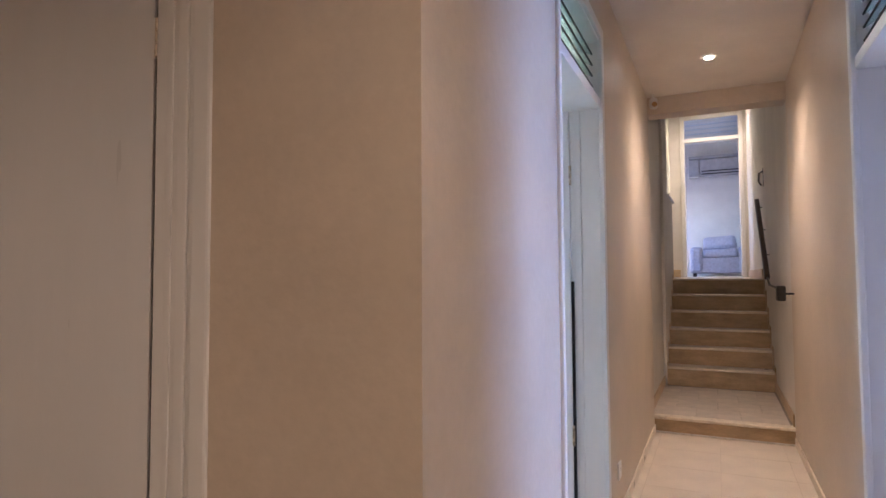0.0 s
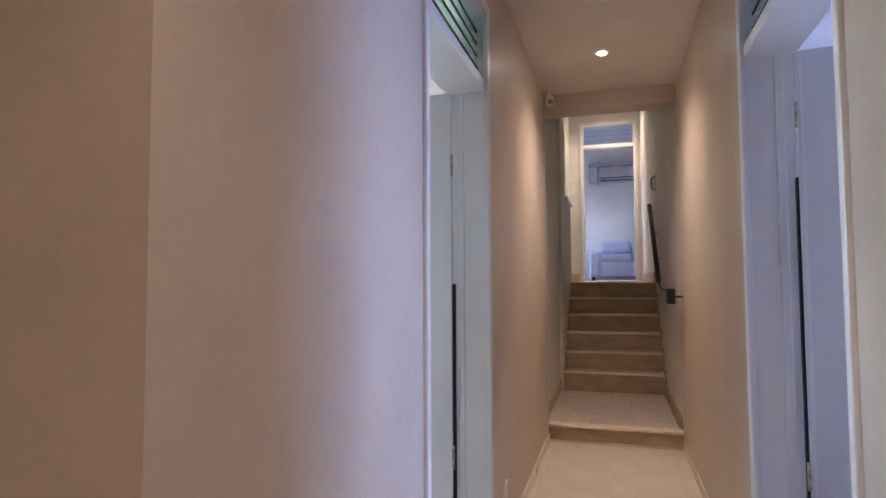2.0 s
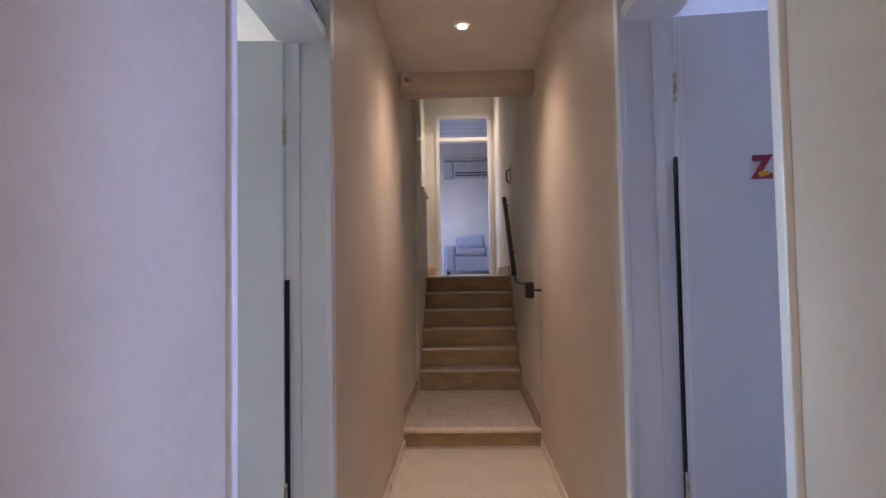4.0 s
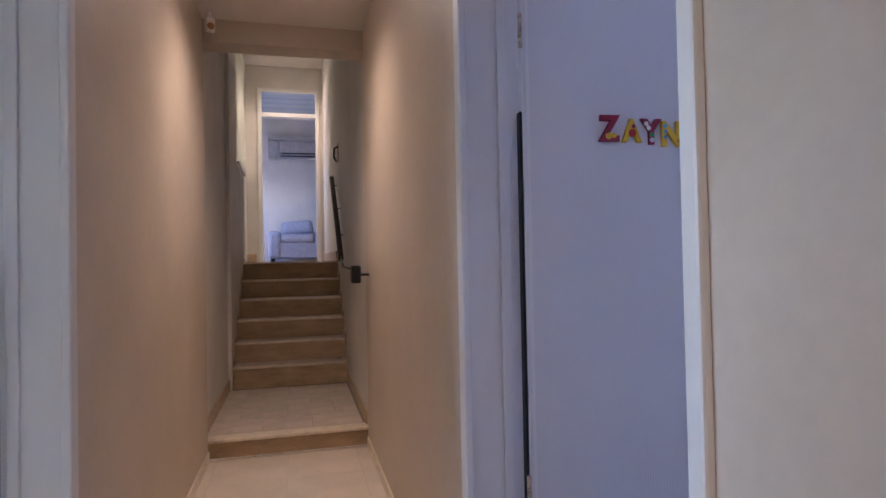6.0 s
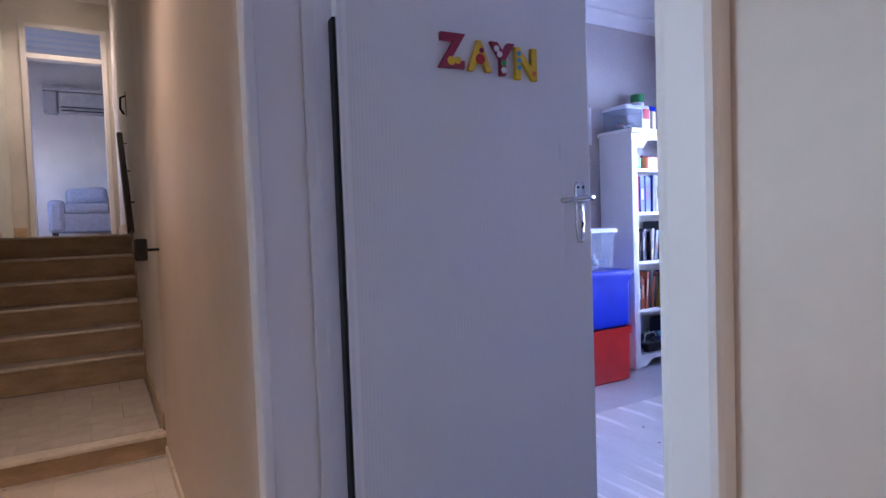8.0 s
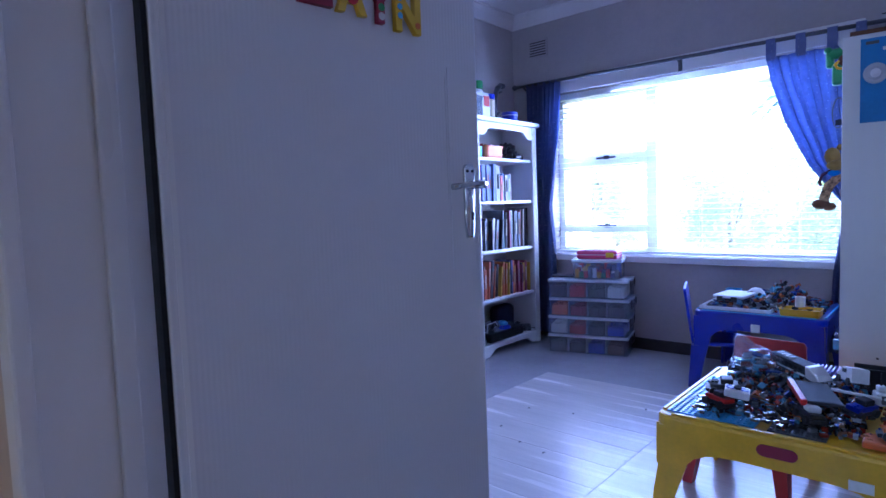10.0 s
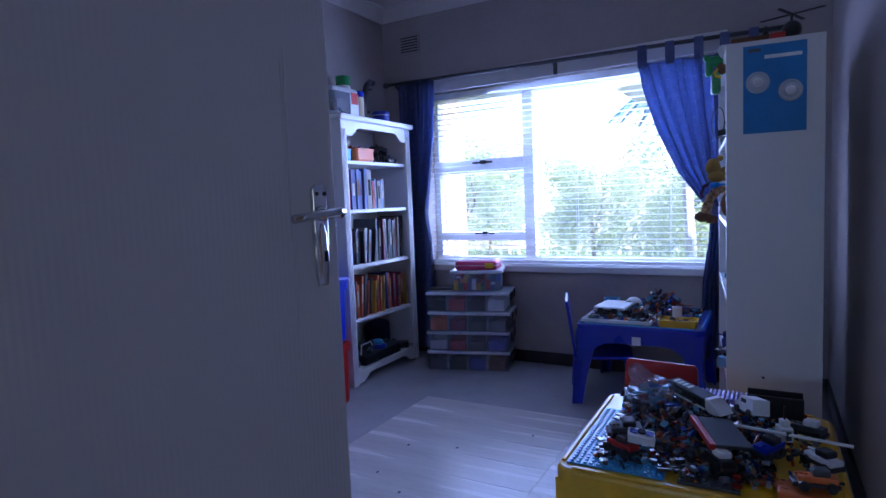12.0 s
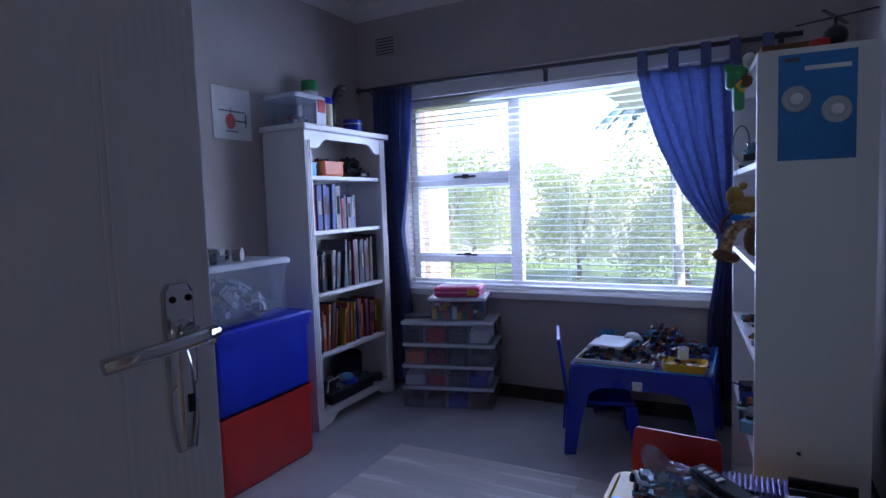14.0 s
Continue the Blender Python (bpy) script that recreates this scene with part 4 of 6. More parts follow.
def book(x, z, w, h, d, lean, cover, word):
    b = thing("book", word, "book", Matrix.Translation((x, BY0 + 0.035 + rng.uniform(0, 0.03), z)) @ Matrix.Rotation(radians(lean), 4, "Y"), "books in the bookcase")
    part("cover", boxes([(0, 0, 0, 0.002, d, h), (w - 0.002, 0, 0, w, d, h), (0.002, 0, 0, w - 0.002, 0.003, h)], 0.0006), cover, b)
    part("pages", box(0.0022, 0.0032, 0.004, w - 0.0022, d - 0.004, h - 0.004), M["pages"], b)
    part("title_bar", box(w * 0.25, -0.0006, h * 0.35, w * 0.75, 0.0005, h * rng.uniform(0.6, 0.85)), rng.choice([M["brown"], M["pages"], M["dark"], M["grey"]]), b)


WORDS = ["red", "navy", "black", "mustard", "cream", "dark green", "maroon", "orange", "black", "steel blue", "white", "brown"]
for z, tall, upto in ((1.318, 0.230, 0.70), (0.998, 0.250, 0.98), (0.682, 0.235, 0.96)):
    x, end = BX0 + 0.03, BX0 + 0.03 + (BX1 - BX0 - 0.07) * upto
    while x < end:
        u = (x - BX0 - 0.03) / (end - BX0 - 0.03)
        k = rng.choice((9, 0, 0, 1, 1, 10, 4, 11) if z > 1.3 else (2, 8, 4, 6, 11, 5, 10, 8, 0) if z > 0.9 else (0, 2, 8, 11, 7) if u < 0.4 else (7, 1, 9, 3, 3) if u < 0.7 else (5, 6, 8, 3, 4))
        if z > 1.3 and x < BX0 + 0.12:
            k = 0 if x > BX0 + 0.05 else 9
        w = rng.uniform(0.009, 0.028) if z < 1.3 else rng.uniform(0.016, 0.045)
        h = tall * (rng.uniform(0.95, 1.05) * (1.0 if u < 0.55 else 0.76) if z > 1.3 else rng.uniform(0.72, 0.85) + (0.22 if u > 0.45 else 0) if z > 0.9 else rng.uniform(0.80, 1.06))
        lean = rng.choice([0, -5, -7] if u < 0.5 else [0, 0, -3]) if z < 1.3 else rng.choice([0, 0, -2])
        book(x - h * math.sin(radians(lean)) * 0.0, z + 0.0008 + (w * math.sin(radians(-lean)) if lean < 0 else 0) * 0, w, h, rng.uniform(0.13, 0.18), -lean, spine_mats[k], WORDS[k] + " children's book standing on a white shelf")
        x += w + h * math.sin(radians(abs(lean))) * 0.35 + 0.002


def tub(name, label, x0, y0, x1, y1, z0, z1, body, lid=None, taper=0.03, group=""):
    """A tapered open box with a rolled rim, and a lid where one is given."""
    t = thing(name, label, "container", Matrix.Translation(((x0 + x1) / 2, (y0 + y1) / 2, z0)), group)
    hx, hy, h = (x1 - x0) / 2, (y1 - y0) / 2, z1 - z0

    def ring(b, z, k):
        r, out = 0.02, []
        for sx, sy, a0 in ((1, 1, 0), (-1, 1, 90), (-1, -1, 180), (1, -1, 270)):
            for a in (0, 45, 90):
                out.append(b.verts.new((sx * (hx * k - r) + r * math.cos(radians(a0 + a)), sy * (hy * k - r) + r * math.sin(radians(a0 + a)), z)))
        return out
    b = bmesh.new()
    levels = [(0, 1 - taper - 0.06), (0.012, 1 - taper - 0.015), (h * 0.86, 0.985 - 0.03), (h * 0.86, 0.985), (h, 1.0), (h, 0.96), (h * 0.85, 0.935), (0.02, 0.90 - taper)]
    rings = [ring(b, z, k) for z, k in levels]
    for u, v in zip(rings, rings[1:]):
        for i in range(12):
            b.faces.new((u[i], u[(i + 1) % 12], v[(i + 1) % 12], v[i]))
    b.faces.new(rings[0][::-1])
    b.faces.new(rings[-1])
    part("body", b, body, t, "", False)
    if lid:
        b = bmesh.new()
        rings = [ring(b, z, k) for z, k in ((h - 0.004, 1.03), (h + 0.012, 1.03), (h + 0.020, 0.98), (h + 0.016, 0.93))]
        for u, v in zip(rings, rings[1:]):
            for i in range(12):
                b.faces.new((u[i], u[(i + 1) % 12], v[(i + 1) % 12], v[i]))
        b.faces.new(rings[0][::-1])
        b.faces.new(rings[-1])
        part("lid", b, lid, t)
    return t


def heap(name, label, x0, y0, x1, y1, z0, height, count, seed, material=None, size=(0.008, 0.03)):
    """A loose heap of small bricks and parts, past counting."""
    r = random.Random(seed)
    bm = bmesh.new()
    for _ in range(count):
        u, v = r.uniform(-1, 1), r.uniform(-1, 1)
        top = height * max(0.08, (1 - abs(u) ** 2.2) * (1 - abs(v) ** 2.2)) * r.uniform(0.25, 1.0)
        a, b, c = (r.uniform(*size) for _ in range(3))
        c *= 0.6
        m = Matrix.Translation((x0 + (x1 - x0) * (u + 1) / 2, y0 + (y1 - y0) * (v + 1) / 2, z0 + c / 2 + top)) @ Euler((r.uniform(-0.9, 0.9) * (top > 0.02), r.uniform(-0.9, 0.9) * (top > 0.02), r.uniform(0, 6.3))).to_matrix().to_4x4()
        kind = r.random()
        if kind < 0.75:
            bmesh.ops.create_cube(bm, size=1, matrix=m @ Matrix.Diagonal((a, b, c, 1)))
        elif kind < 0.9:
            bmesh.ops.create_cone(bm, cap_ends=True, segments=10, radius1=a * 0.45, radius2=a * 0.45, depth=c, matrix=m @ Matrix.Rotation(radians(90), 4, "X"))
        else:
            bmesh.ops.create_cube(bm, size=1, matrix=m @ Matrix.Diagonal((a * 3, 0.005, 0.005, 1)))
    return tagged(new(name, mesh(name, bm, material or M["bits"])), label, "toy bricks", kind="stuff")


# things on the bookcase's upper and lower shelves and on its top
tub("basket", "small pale blue plastic basket", 3.40, 4.22, 3.49, 4.38, 1.598, 1.665, M["cyan"])
tub("basket", "orange plastic basket filled with odds and ends", 3.51, 4.21, 3.70, 4.40, 1.598, 1.675, M["orange"])
heap("basket_contents", "odds and ends heaped in the basket", 3.53, 4.23, 3.68, 4.38, 1.625, 0.07, 40, 5)
heap("shelf_clutter", "dark toys pushed together on the top shelf", 3.73, 4.24, 3.98, 4.42, 1.598, 0.10, 50, 6, M["black"], (0.02, 0.06))
heap("cable_clutter", "dark cables and gadgets on the bottom shelf", 3.42, 4.22, 3.95, 4.42, 0.396, 0.10, 90, 7, M["grey"], (0.015, 0.07))
solo("game_console", box(3.48, 4.20, 0.397, 3.86, 4.40, 0.455, 0.012), M["black"], "black games console on the bottom shelf", "console")
solo("cloth_pouch", turned(box(-0.10, -0.05, 0, 0.10, 0.05, 0.19, 0.03), pose(3.84, 4.37, 0.397, 0, 0, 4)), M["navy"], "dark navy cloth pouch standing on the bottom shelf", "pouch", None, "", True)
pad = thing("toy_lamp", "round blue plastic toy on the bottom shelf", "toy", pose(3.70, 4.27, 0.456))
part("base", cyl(0.06, 0, 0.025, 0.05, 20, 0.004), M["blue"], pad)
part("cap", ball(0.04, (0, 0, 0.03), (1, 1, 0.6)), M["cyan"], pad, "", True)
part("cable", rod([(-0.05, 0, 0.02), (-0.10, -0.02, 0.06), (-0.16, 0.0, 0.05), (-0.20, -0.02, -0.02)], 0.004, 8), M["white"], pad)
red_tub = tub("storage_tub", "frosted plastic tub with a red label holding red toys", 3.34, 4.22, 3.57, 4.43, BT + 0.001, BT + 0.135, M["clear"], M["lid"])
part("label", box(0.045, -0.110, 0.070, 0.105, -0.104, 0.135, 0.002), M["red"], red_tub, "red paper label")
part("white_panel", box(0.035, -0.108, 0.005, 0.110, -0.1035, 0.128, 0.002), M["white"], red_tub)
heap("tub_contents", "red and white toys in the clear tub", 3.37, 4.26, 3.53, 4.40, BT + 0.01, 0.06, 40, 8, M["cells"])
for x, y, r, h, c, lc in ((3.635, 4.28, 0.040, 0.165, "cream", "blue"), (3.645, 4.385, 0.042, 0.27, "white", "green")):
    j = thing("jar", "screw-top plastic jar standing on the bookcase", "jar", pose(x, y, BT + 0.001))
    part("body", cyl(r, 0, h * 0.8, n=20, bevel=0.006), M[c], j)
    part("lid", cyl(r * 1.05, h * 0.8, h, n=20, bevel=0.004), M[lc], j)
toy = thing("toy_dinosaur", "black long-necked plastic toy reaching upwards", "toy", pose(3.77, 4.33, BT + 0.001))
part("foot", box(-0.03, -0.03, 0, 0.03, 0.03, 0.02, 0.006), M["black"], toy)
part("neck", rod([(0, 0, 0.015), (-0.012, 0, 0.08), (0.004, 0, 0.16), (0.035, 0, 0.235), (0.075, 0, 0.262)], 0.018, 10), M["black"], toy, "", True)
part("head", ball(0.024, (0.090, 0, 0.258), (1.5, 0.9, 0.8)), M["black"], toy, "", True)
for pts in ([(0.03, 0, 0.225), (0.07, 0.01, 0.215), (0.10, 0.012, 0.222)], [(0.0, 0, 0.09), (0.03, 0, 0.06), (0.05, 0, 0.075)], [(-0.005, 0, 0.05), (0.05, 0.01, 0.03), (0.09, 0.0, 0.012)]):
    part("limb", rod(pts, 0.009, 8), M["black"], toy, "", True)
dr = thing("tin_drum", "small dark blue tin drum with a white cord", "drum", pose(3.93, 4.32, BT + 0.001))
part("shell", cyl(0.055, 0, 0.085, n=24, bevel=0.004), M["blue"], dr)
part("cord", turned(rod([(0.057 * math.cos(a), 0.057 * math.sin(a), 0.06) for a in [k * math.tau / 20 for k in range(20)]], 0.003, 6), Matrix.Identity(4)), M["white"], dr)

# drawing on the wall
dw = thing("drawing", "white paper with a red toy helicopter drawn on it", "drawing")
part("sheet", box(3.055, RY1 - 0.004, 1.775, 3.29, RY1 - 0.001, 2.02), M["paper"], dw)
part("drawn_body", turned(slab([(0.03 * math.cos(a), 0.036 * math.sin(a)) for a in [k * math.tau / 16 for k in range(16)]], 0, 0.001), Matrix.Translation((3.16, RY1 - 0.004, 1.86)) @ Matrix.Rotation(radians(90), 4, "X")), M["red"], dw)
part("drawn_line", merge(box(3.09, RY1 - 0.0052, 1.905, 3.25, RY1 - 0.004, 1.911), box(3.16, RY1 - 0.0052, 1.89, 3.165, RY1 - 0.004, 1.925), box(3.18, RY1 - 0.0052, 1.86, 3.26, RY1 - 0.004, 1.868), box(3.25, RY1 - 0.0052, 1.84, 3.258, RY1 - 0.004, 1.90), box(3.13, RY1 - 0.0052, 1.81, 3.20, RY1 - 0.004, 1.815)), M["grey"], dw)

# stacked bins beside the bookcase
tub("storage_bin", "red lidless plastic storage bin under a blue one", 2.62, 4.05, 3.18, 4.44, ZF + 0.001, 0.635, M["red"], None, 0.05, "stacked storage bins")
tub("storage_bin", "blue plastic storage bin standing on a red one", 2.62, 4.05, 3.18, 4.44, 0.637, 0.955, M["blue"], M["blue"], 0.05, "stacked storage bins")
tub("storage_bin", "clear plastic storage bin with a white lid", 2.62, 4.09, 3.10, 4.43, 0.978, 1.205, M["clear"], M["lid"], 0.05, "stacked storage bins")
heap("bin_contents", "white and grey odds and ends in the clear bin", 2.68, 4.14, 3.03, 4.38, 0.995, 0.12, 90, 9, M["pale_mix"], (0.03, 0.08))
heap("bin_top_clutter", "flat odds and ends lying on the clear bin", 2.68, 4.16, 2.95, 4.38, 1.226, 0.010, 10, 10, M["pale_mix"], (0.03, 0.08))

# clear organiser boxes below the window
BOXM = pose(3.83, 3.975, ZF + 0.001, 0, 0, -76)
CELLS = [["grey", "black", "blue", "brown"], ["paper", "red", "grey", "blue"], ["orange", "crimson", "grey", "grey"], ["black", "red", "grey", "paper"]]
for k in range(4):
    o = thing("organiser_box", "clear divided plastic box of sorted toy bricks, lid clipped", "storage box", BOXM @ pose(rng.uniform(-0.008, 0.008), 0.0, 0.121 * k, 0, 0, rng.uniform(-1, 1)), "stacked organiser boxes")
    part("body", boxes([(0, 0, 0, 0.5, 0.003, 0.10), (0, 0.24, 0, 0.5, 0.243, 0.10), (0, 0.003, 0, 0.003, 0.24, 0.10), (0.497, 0.003, 0, 0.5, 0.24, 0.10), (0.003, 0.003, 0, 0.497, 0.24, 0.003)]), M["clear"], o)
    part("lid", box(-0.008, -0.008, 0.100, 0.508, 0.251, 0.119, 0.006), M["lid"], o, "frosted clear lid")
    for c in range(4):
        x0 = 0.010 + 0.122 * c
        tall = 0.060 + 0.022 * rng.random()
        lot = [(x0 + 0.020 * i, 0.008 + 0.028 * j, 0.004, x0 + 0.020 * i + 0.0185, 0.034 + 0.028 * j, tall * rng.uniform(0.82, 1.0)) for i in range(5) for j in range(8)]
        part("contents", boxes(lot), M[CELLS[k][c]], o, "sorted bricks in one cell")
        if c:
            part("divider", box(x0 - 0.0125, 0.0035, 0.004, x0 - 0.0095, 0.2395, 0.096), M["lid"], o)
    part("clip", merge(box(0.509, 0.040, 0.060, 0.516, 0.20, 0.070, 0.002), box(0.509, 0.040, 0.070, 0.516, 0.050, 0.116, 0.002), box(0.509, 0.190, 0.070, 0.516, 0.20, 0.116, 0.002)), M["black"], o, "black wire clip")
o = thing("storage_box", "small clear lidded box of red and dark bricks", "storage box", BOXM @ pose(0.155, 0.03, 0.485, 0, 0, 3))
part("body", boxes([(0, 0, 0, 0.30, 0.003, 0.105), (0, 0.19, 0, 0.30, 0.193, 0.105), (0, 0.003, 0, 0.003, 0.19, 0.105), (0.297, 0.003, 0, 0.30, 0.19, 0.105), (0.003, 0.003, 0, 0.297, 0.19, 0.003)]), M["clear"], o)
part("lid", box(-0.012, -0.012, 0.105, 0.312, 0.205, 0.125, 0.006), M["lid"], o)
heap_b = boxes([(0.01 + 0.028 * i, 0.01 + 0.03 * j, 0.004, 0.034 + 0.028 * i, 0.035 + 0.03 * j, 0.03 + 0.06 * rng.random()) for i in range(10) for j in range(6)])
part("contents", heap_b, M["cells"], o, "mixed bricks")
o = thing("carry_case", "pink plastic carry case lying flat", "case", BOXM @ pose(0.175, 0.04, 0.611, 0, 0, -2))
part("shell", box(0, 0, 0, 0.26, 0.16, 0.055, 0.014), M["pink"], o)
part("badge", box(0.03, 0.02, 0.0545, 0.23, 0.14, 0.057, 0.002), M["crimson"], o)
part("latch", box(0.19, -0.004, 0.012, 0.24, 0.0, 0.042, 0.002), M["sun_yellow"], o)
part("seam", box(-0.001, -0.001, 0.026, 0.261, 0.161, 0.030), M["white"], o)
solo("tablet_case", box(0, 0, 0, 0.15, 0.11, 0.012, 0.004), M["black"], "flat black case lying on the boxes", "case", BOXM @ pose(0.0, 0.06, 0.485, 0, 0, 8))


# child's tables and chairs
def child_table(name, label, colour, x0, y0, x1, y1, top, rim):
    t = thing(name, label, "table", Matrix.Translation(((x0 + x1) / 2, (y0 + y1) / 2, ZF)))
    hx, hy, h = (x1 - x0) / 2, (y1 - y0) / 2, top - ZF
    corner = [(sx * (hx - 0.045) + 0.045 * math.cos(radians(a0 + a)), sy * (hy - 0.045) + 0.045 * math.sin(radians(a0 + a))) for sx, sy, a0 in ((1, 1, 0), (-1, 1, 90), (-1, -1, 180), (1, -1, 270)) for a in (0, 22, 45, 68, 90)]
    part("tabletop", slab(corner, h - 0.03, h, 0.010), colour, t)
    part("rim", boxes([(-hx + 0.045, -hy + 0.008, h, hx - 0.045, -hy + 0.02, h + 0.006), (-hx + 0.045, hy - 0.02, h, hx - 0.045, hy - 0.008, h + 0.006), (-hx + 0.008, -hy + 0.045, h, -hx + 0.02, hy - 0.045, h + 0.006), (hx - 0.02, -hy + 0.045, h, hx - 0.008, hy - 0.045, h + 0.006)], 0.003), rim, t)
    # aprons with a rounded arch between the legs
    for side in range(4):
        half = hy if side % 2 == 0 else hx
        n = 14
        pts = [(-half + 0.014, h - 0.03), (half - 0.014, h - 0.03), (half - 0.010, h - 0.15), (half - 0.075, h - 0.15)]
        for k in range(1, n):
            a = k / n
            pts.append((half - 0.075 - (2 * half - 0.15) * a, h - 0.085 - 0.065 * abs(2 * a - 1) ** 6))
        pts += [(-half + 0.075, h - 0.15), (-half + 0.010, h - 0.15)]
        b = slab(pts, 0, 0.008)
        off = hx if side % 2 == 0 else hy
        part("apron", turned(b, Matrix.Rotation(radians(90 * side), 4, "Z") @ Matrix.Translation((off - 0.010, 0, 0)) @ Matrix.Rotation(radians(90), 4, "Z") @ Matrix.Rotation(radians(90), 4, "X") ), colour, t)
    for sx in (-1, 1):
        for sy in (-1, 1):
            b = bmesh.new()
            rings = []
            for z, w, o in ((h - 0.14, 0.078, -0.006), (h * 0.35, 0.060, 0.006), (0.0, 0.045, 0.014)):
                cx, cy = sx * (hx - 0.003 + o), sy * (hy - 0.003 + o)
                ln = [(cx, cy), (cx - sx * w, cy), (cx - sx * w, cy - sy * 0.010), (cx - sx * 0.010, cy - sy * 0.010), (cx - sx * 0.010, cy - sy * w), (cx, cy - sy * w)]
                rings.append([b.verts.new((x, y, z)) for x, y in ln])
            for u, v in zip(rings, rings[1:]):
                for i in range(6):
                    b.faces.new((u[i], u[(i + 1) % 6], v[(i + 1) % 6], v[i]))
            b.faces.new(rings[0])
            b.faces.new(rings[-1])
            bmesh.ops.recalc_face_normals(b, faces=b.faces[:])
            part("leg", b, colour, t)
    return t


yt = child_table("toy_table", "yellow plastic children's table crowded with toy bricks", M["yellow"], 2.155, 1.985, 2.775, 2.615, 0.672, M["yellow"])
pill = [(0.06 * (1 if math.cos(a) > 0 else -1) * 0.55 + 0.022 * math.cos(a), 0.022 * math.sin(a)) for a in [k * math.tau / 20 for k in range(20)]]
part("badge", turned(slab([(0.85 * x, 0.72 * y) for x, y in pill], 0, 0.003), Matrix.Translation((-0.312, 0.0, 0.325)) @ Matrix.Rotation(radians(-90), 4, "Z") @ Matrix.Rotation(radians(90), 4, "X")), M["crimson"], yt, "red oval badge")
bt = child_table("toy_table", "royal blue plastic children's table holding toys by the window", M["blue"], 3.605, 2.395, 4.165, 2.985, 0.712, M["cyan"])
part("badge", box(-0.284, -0.02, 0.315, -0.279, 0.02, 0.355, 0.002), M["white"], bt, "small pale sticker")
solo("sticker", box(2.1515, 2.10, 0.585, 2.1545, 2.15, 0.61), M["paper"], "small pale sticker on the yellow table", "sticker")


def child_chair(name, label, colour, m, seat, back, wide=1.0):
    c = thing(name, label, "chair", m)
    part("seat", box(-0.14, -0.14, seat - 0.02, 0.14, 0.14, seat, 0.009), colour, c)
    pts = [(-0.15, 0), (0.15, 0), (0.16, 0.16), (0.156, back - seat - 0.012), (0.144, back - seat), (-0.144, back - seat), (-0.156, back - seat - 0.012), (-0.16, 0.16)]
    back_bm = turned(slab([(px * wide, pz) for px, pz in pts], 0, 0.014, 0.004), Matrix.Translation((0.135, 0, seat)) @ Matrix.Rotation(radians(8), 4, "Y") @ Matrix.Rotation(radians(90), 4, "Z") @ Matrix.Rotation(radians(90), 4, "X"))
    part("backrest", back_bm, colour, c)
    for sx in (-1, 1):
        for sy in (-1, 1):
            leg = bmesh.new()
            rings = []
            for z, w, o in ((seat - 0.018, 0.05, 0.125), (0.0, 0.030, 0.150)):
                cx, cy = sx * o, sy * o
                rings.append([leg.verts.new((cx + px * w / 2, cy + py * w / 2, z)) for px, py in ((-1, -1), (1, -1), (1, 1), (-1, 1))])
            for i in range(4):
                leg.faces.new((rings[1][i], rings[1][(i + 1) % 4], rings[0][(i + 1) % 4], rings[0][i]))
            leg.faces.new(rings[0])
            leg.faces.new(rings[1][::-1])
            part("leg", leg, colour, c)
    return c


child_chair("toy_chair", "red plastic children's chair pushed under the yellow table", M["red"], pose(2.655, 2.478, ZF, 0, 0, -6), 0.235, 0.470, 0.74)
child_chair("toy_chair", "royal blue plastic children's chair beside the blue table", M["blue"], pose(3.785, 2.890, ZF, 0, 0, 107), 0.235, 0.515)

# white shelf unit, standing slightly askew
before_unit = set(scene.collection.objects)
CX0, CX1, CY0, CY1, CT = 2.932, 3.66, 1.995, 2.268, 1.806
cab = thing("shelf_unit", "tall white open shelf unit, its plain side towards the door", "shelf unit")
for x in (CX0, CX1 - 0.018):
    part("side_panel", box(x, CY0, ZF, x + 0.018, CY1, CT, 0.0015), M["door"], cab)
part("back_panel", box(CX0 + 0.018, CY0, ZF + 0.04, CX1 - 0.018, CY0 + 0.004, CT - 0.018), M["door"], cab)
UNIT = (ZF + 0.06, 0.70, 0.98, 1.235, 1.52, CT - 0.0005)
for z in UNIT:
    part("shelf", box(CX0 + 0.018, CY0 + 0.005, z - 0.018, CX1 - 0.018, CY1 - 0.001, z, 0.0015), M["door"], cab)
ps = thing("poster", "blue poster with two white paper rosettes and a printed strip", "poster")
part("sheet", box(CX0 - 0.003, 2.045, 1.517, CX0 - 0.0005, 2.219, 1.79), M["poster"], ps)
for y, z in ((2.178, 1.675), (2.088, 1.642)):
    r0 = part("rosette", turned(merge(cyl(0.034, 0, 0.005, 0.030, 24), cyl(0.022, 0.005, 0.009, 0.018, 20)), Matrix.Translation((CX0 - 0.003, y, z)) @ Matrix.Rotation(radians(-90), 4, "Y")), M["lid"], ps, "frosted round rosette")
    part("centre", turned(ball(0.015, squash=(0.6, 1, 1)), Matrix.Translation((CX0 - 0.012, y, z))), M["white"], r0, "", True)
part("printed_strip", box(CX0 - 0.004, 2.058, 1.746, CX0 - 0.0031, 2.160, 1.757), M["paper"], ps)
part("printed_strip", box(CX0 - 0.004, 2.170, 1.770, CX0 - 0.0031, 2.205, 1.780), M["grey"], ps)
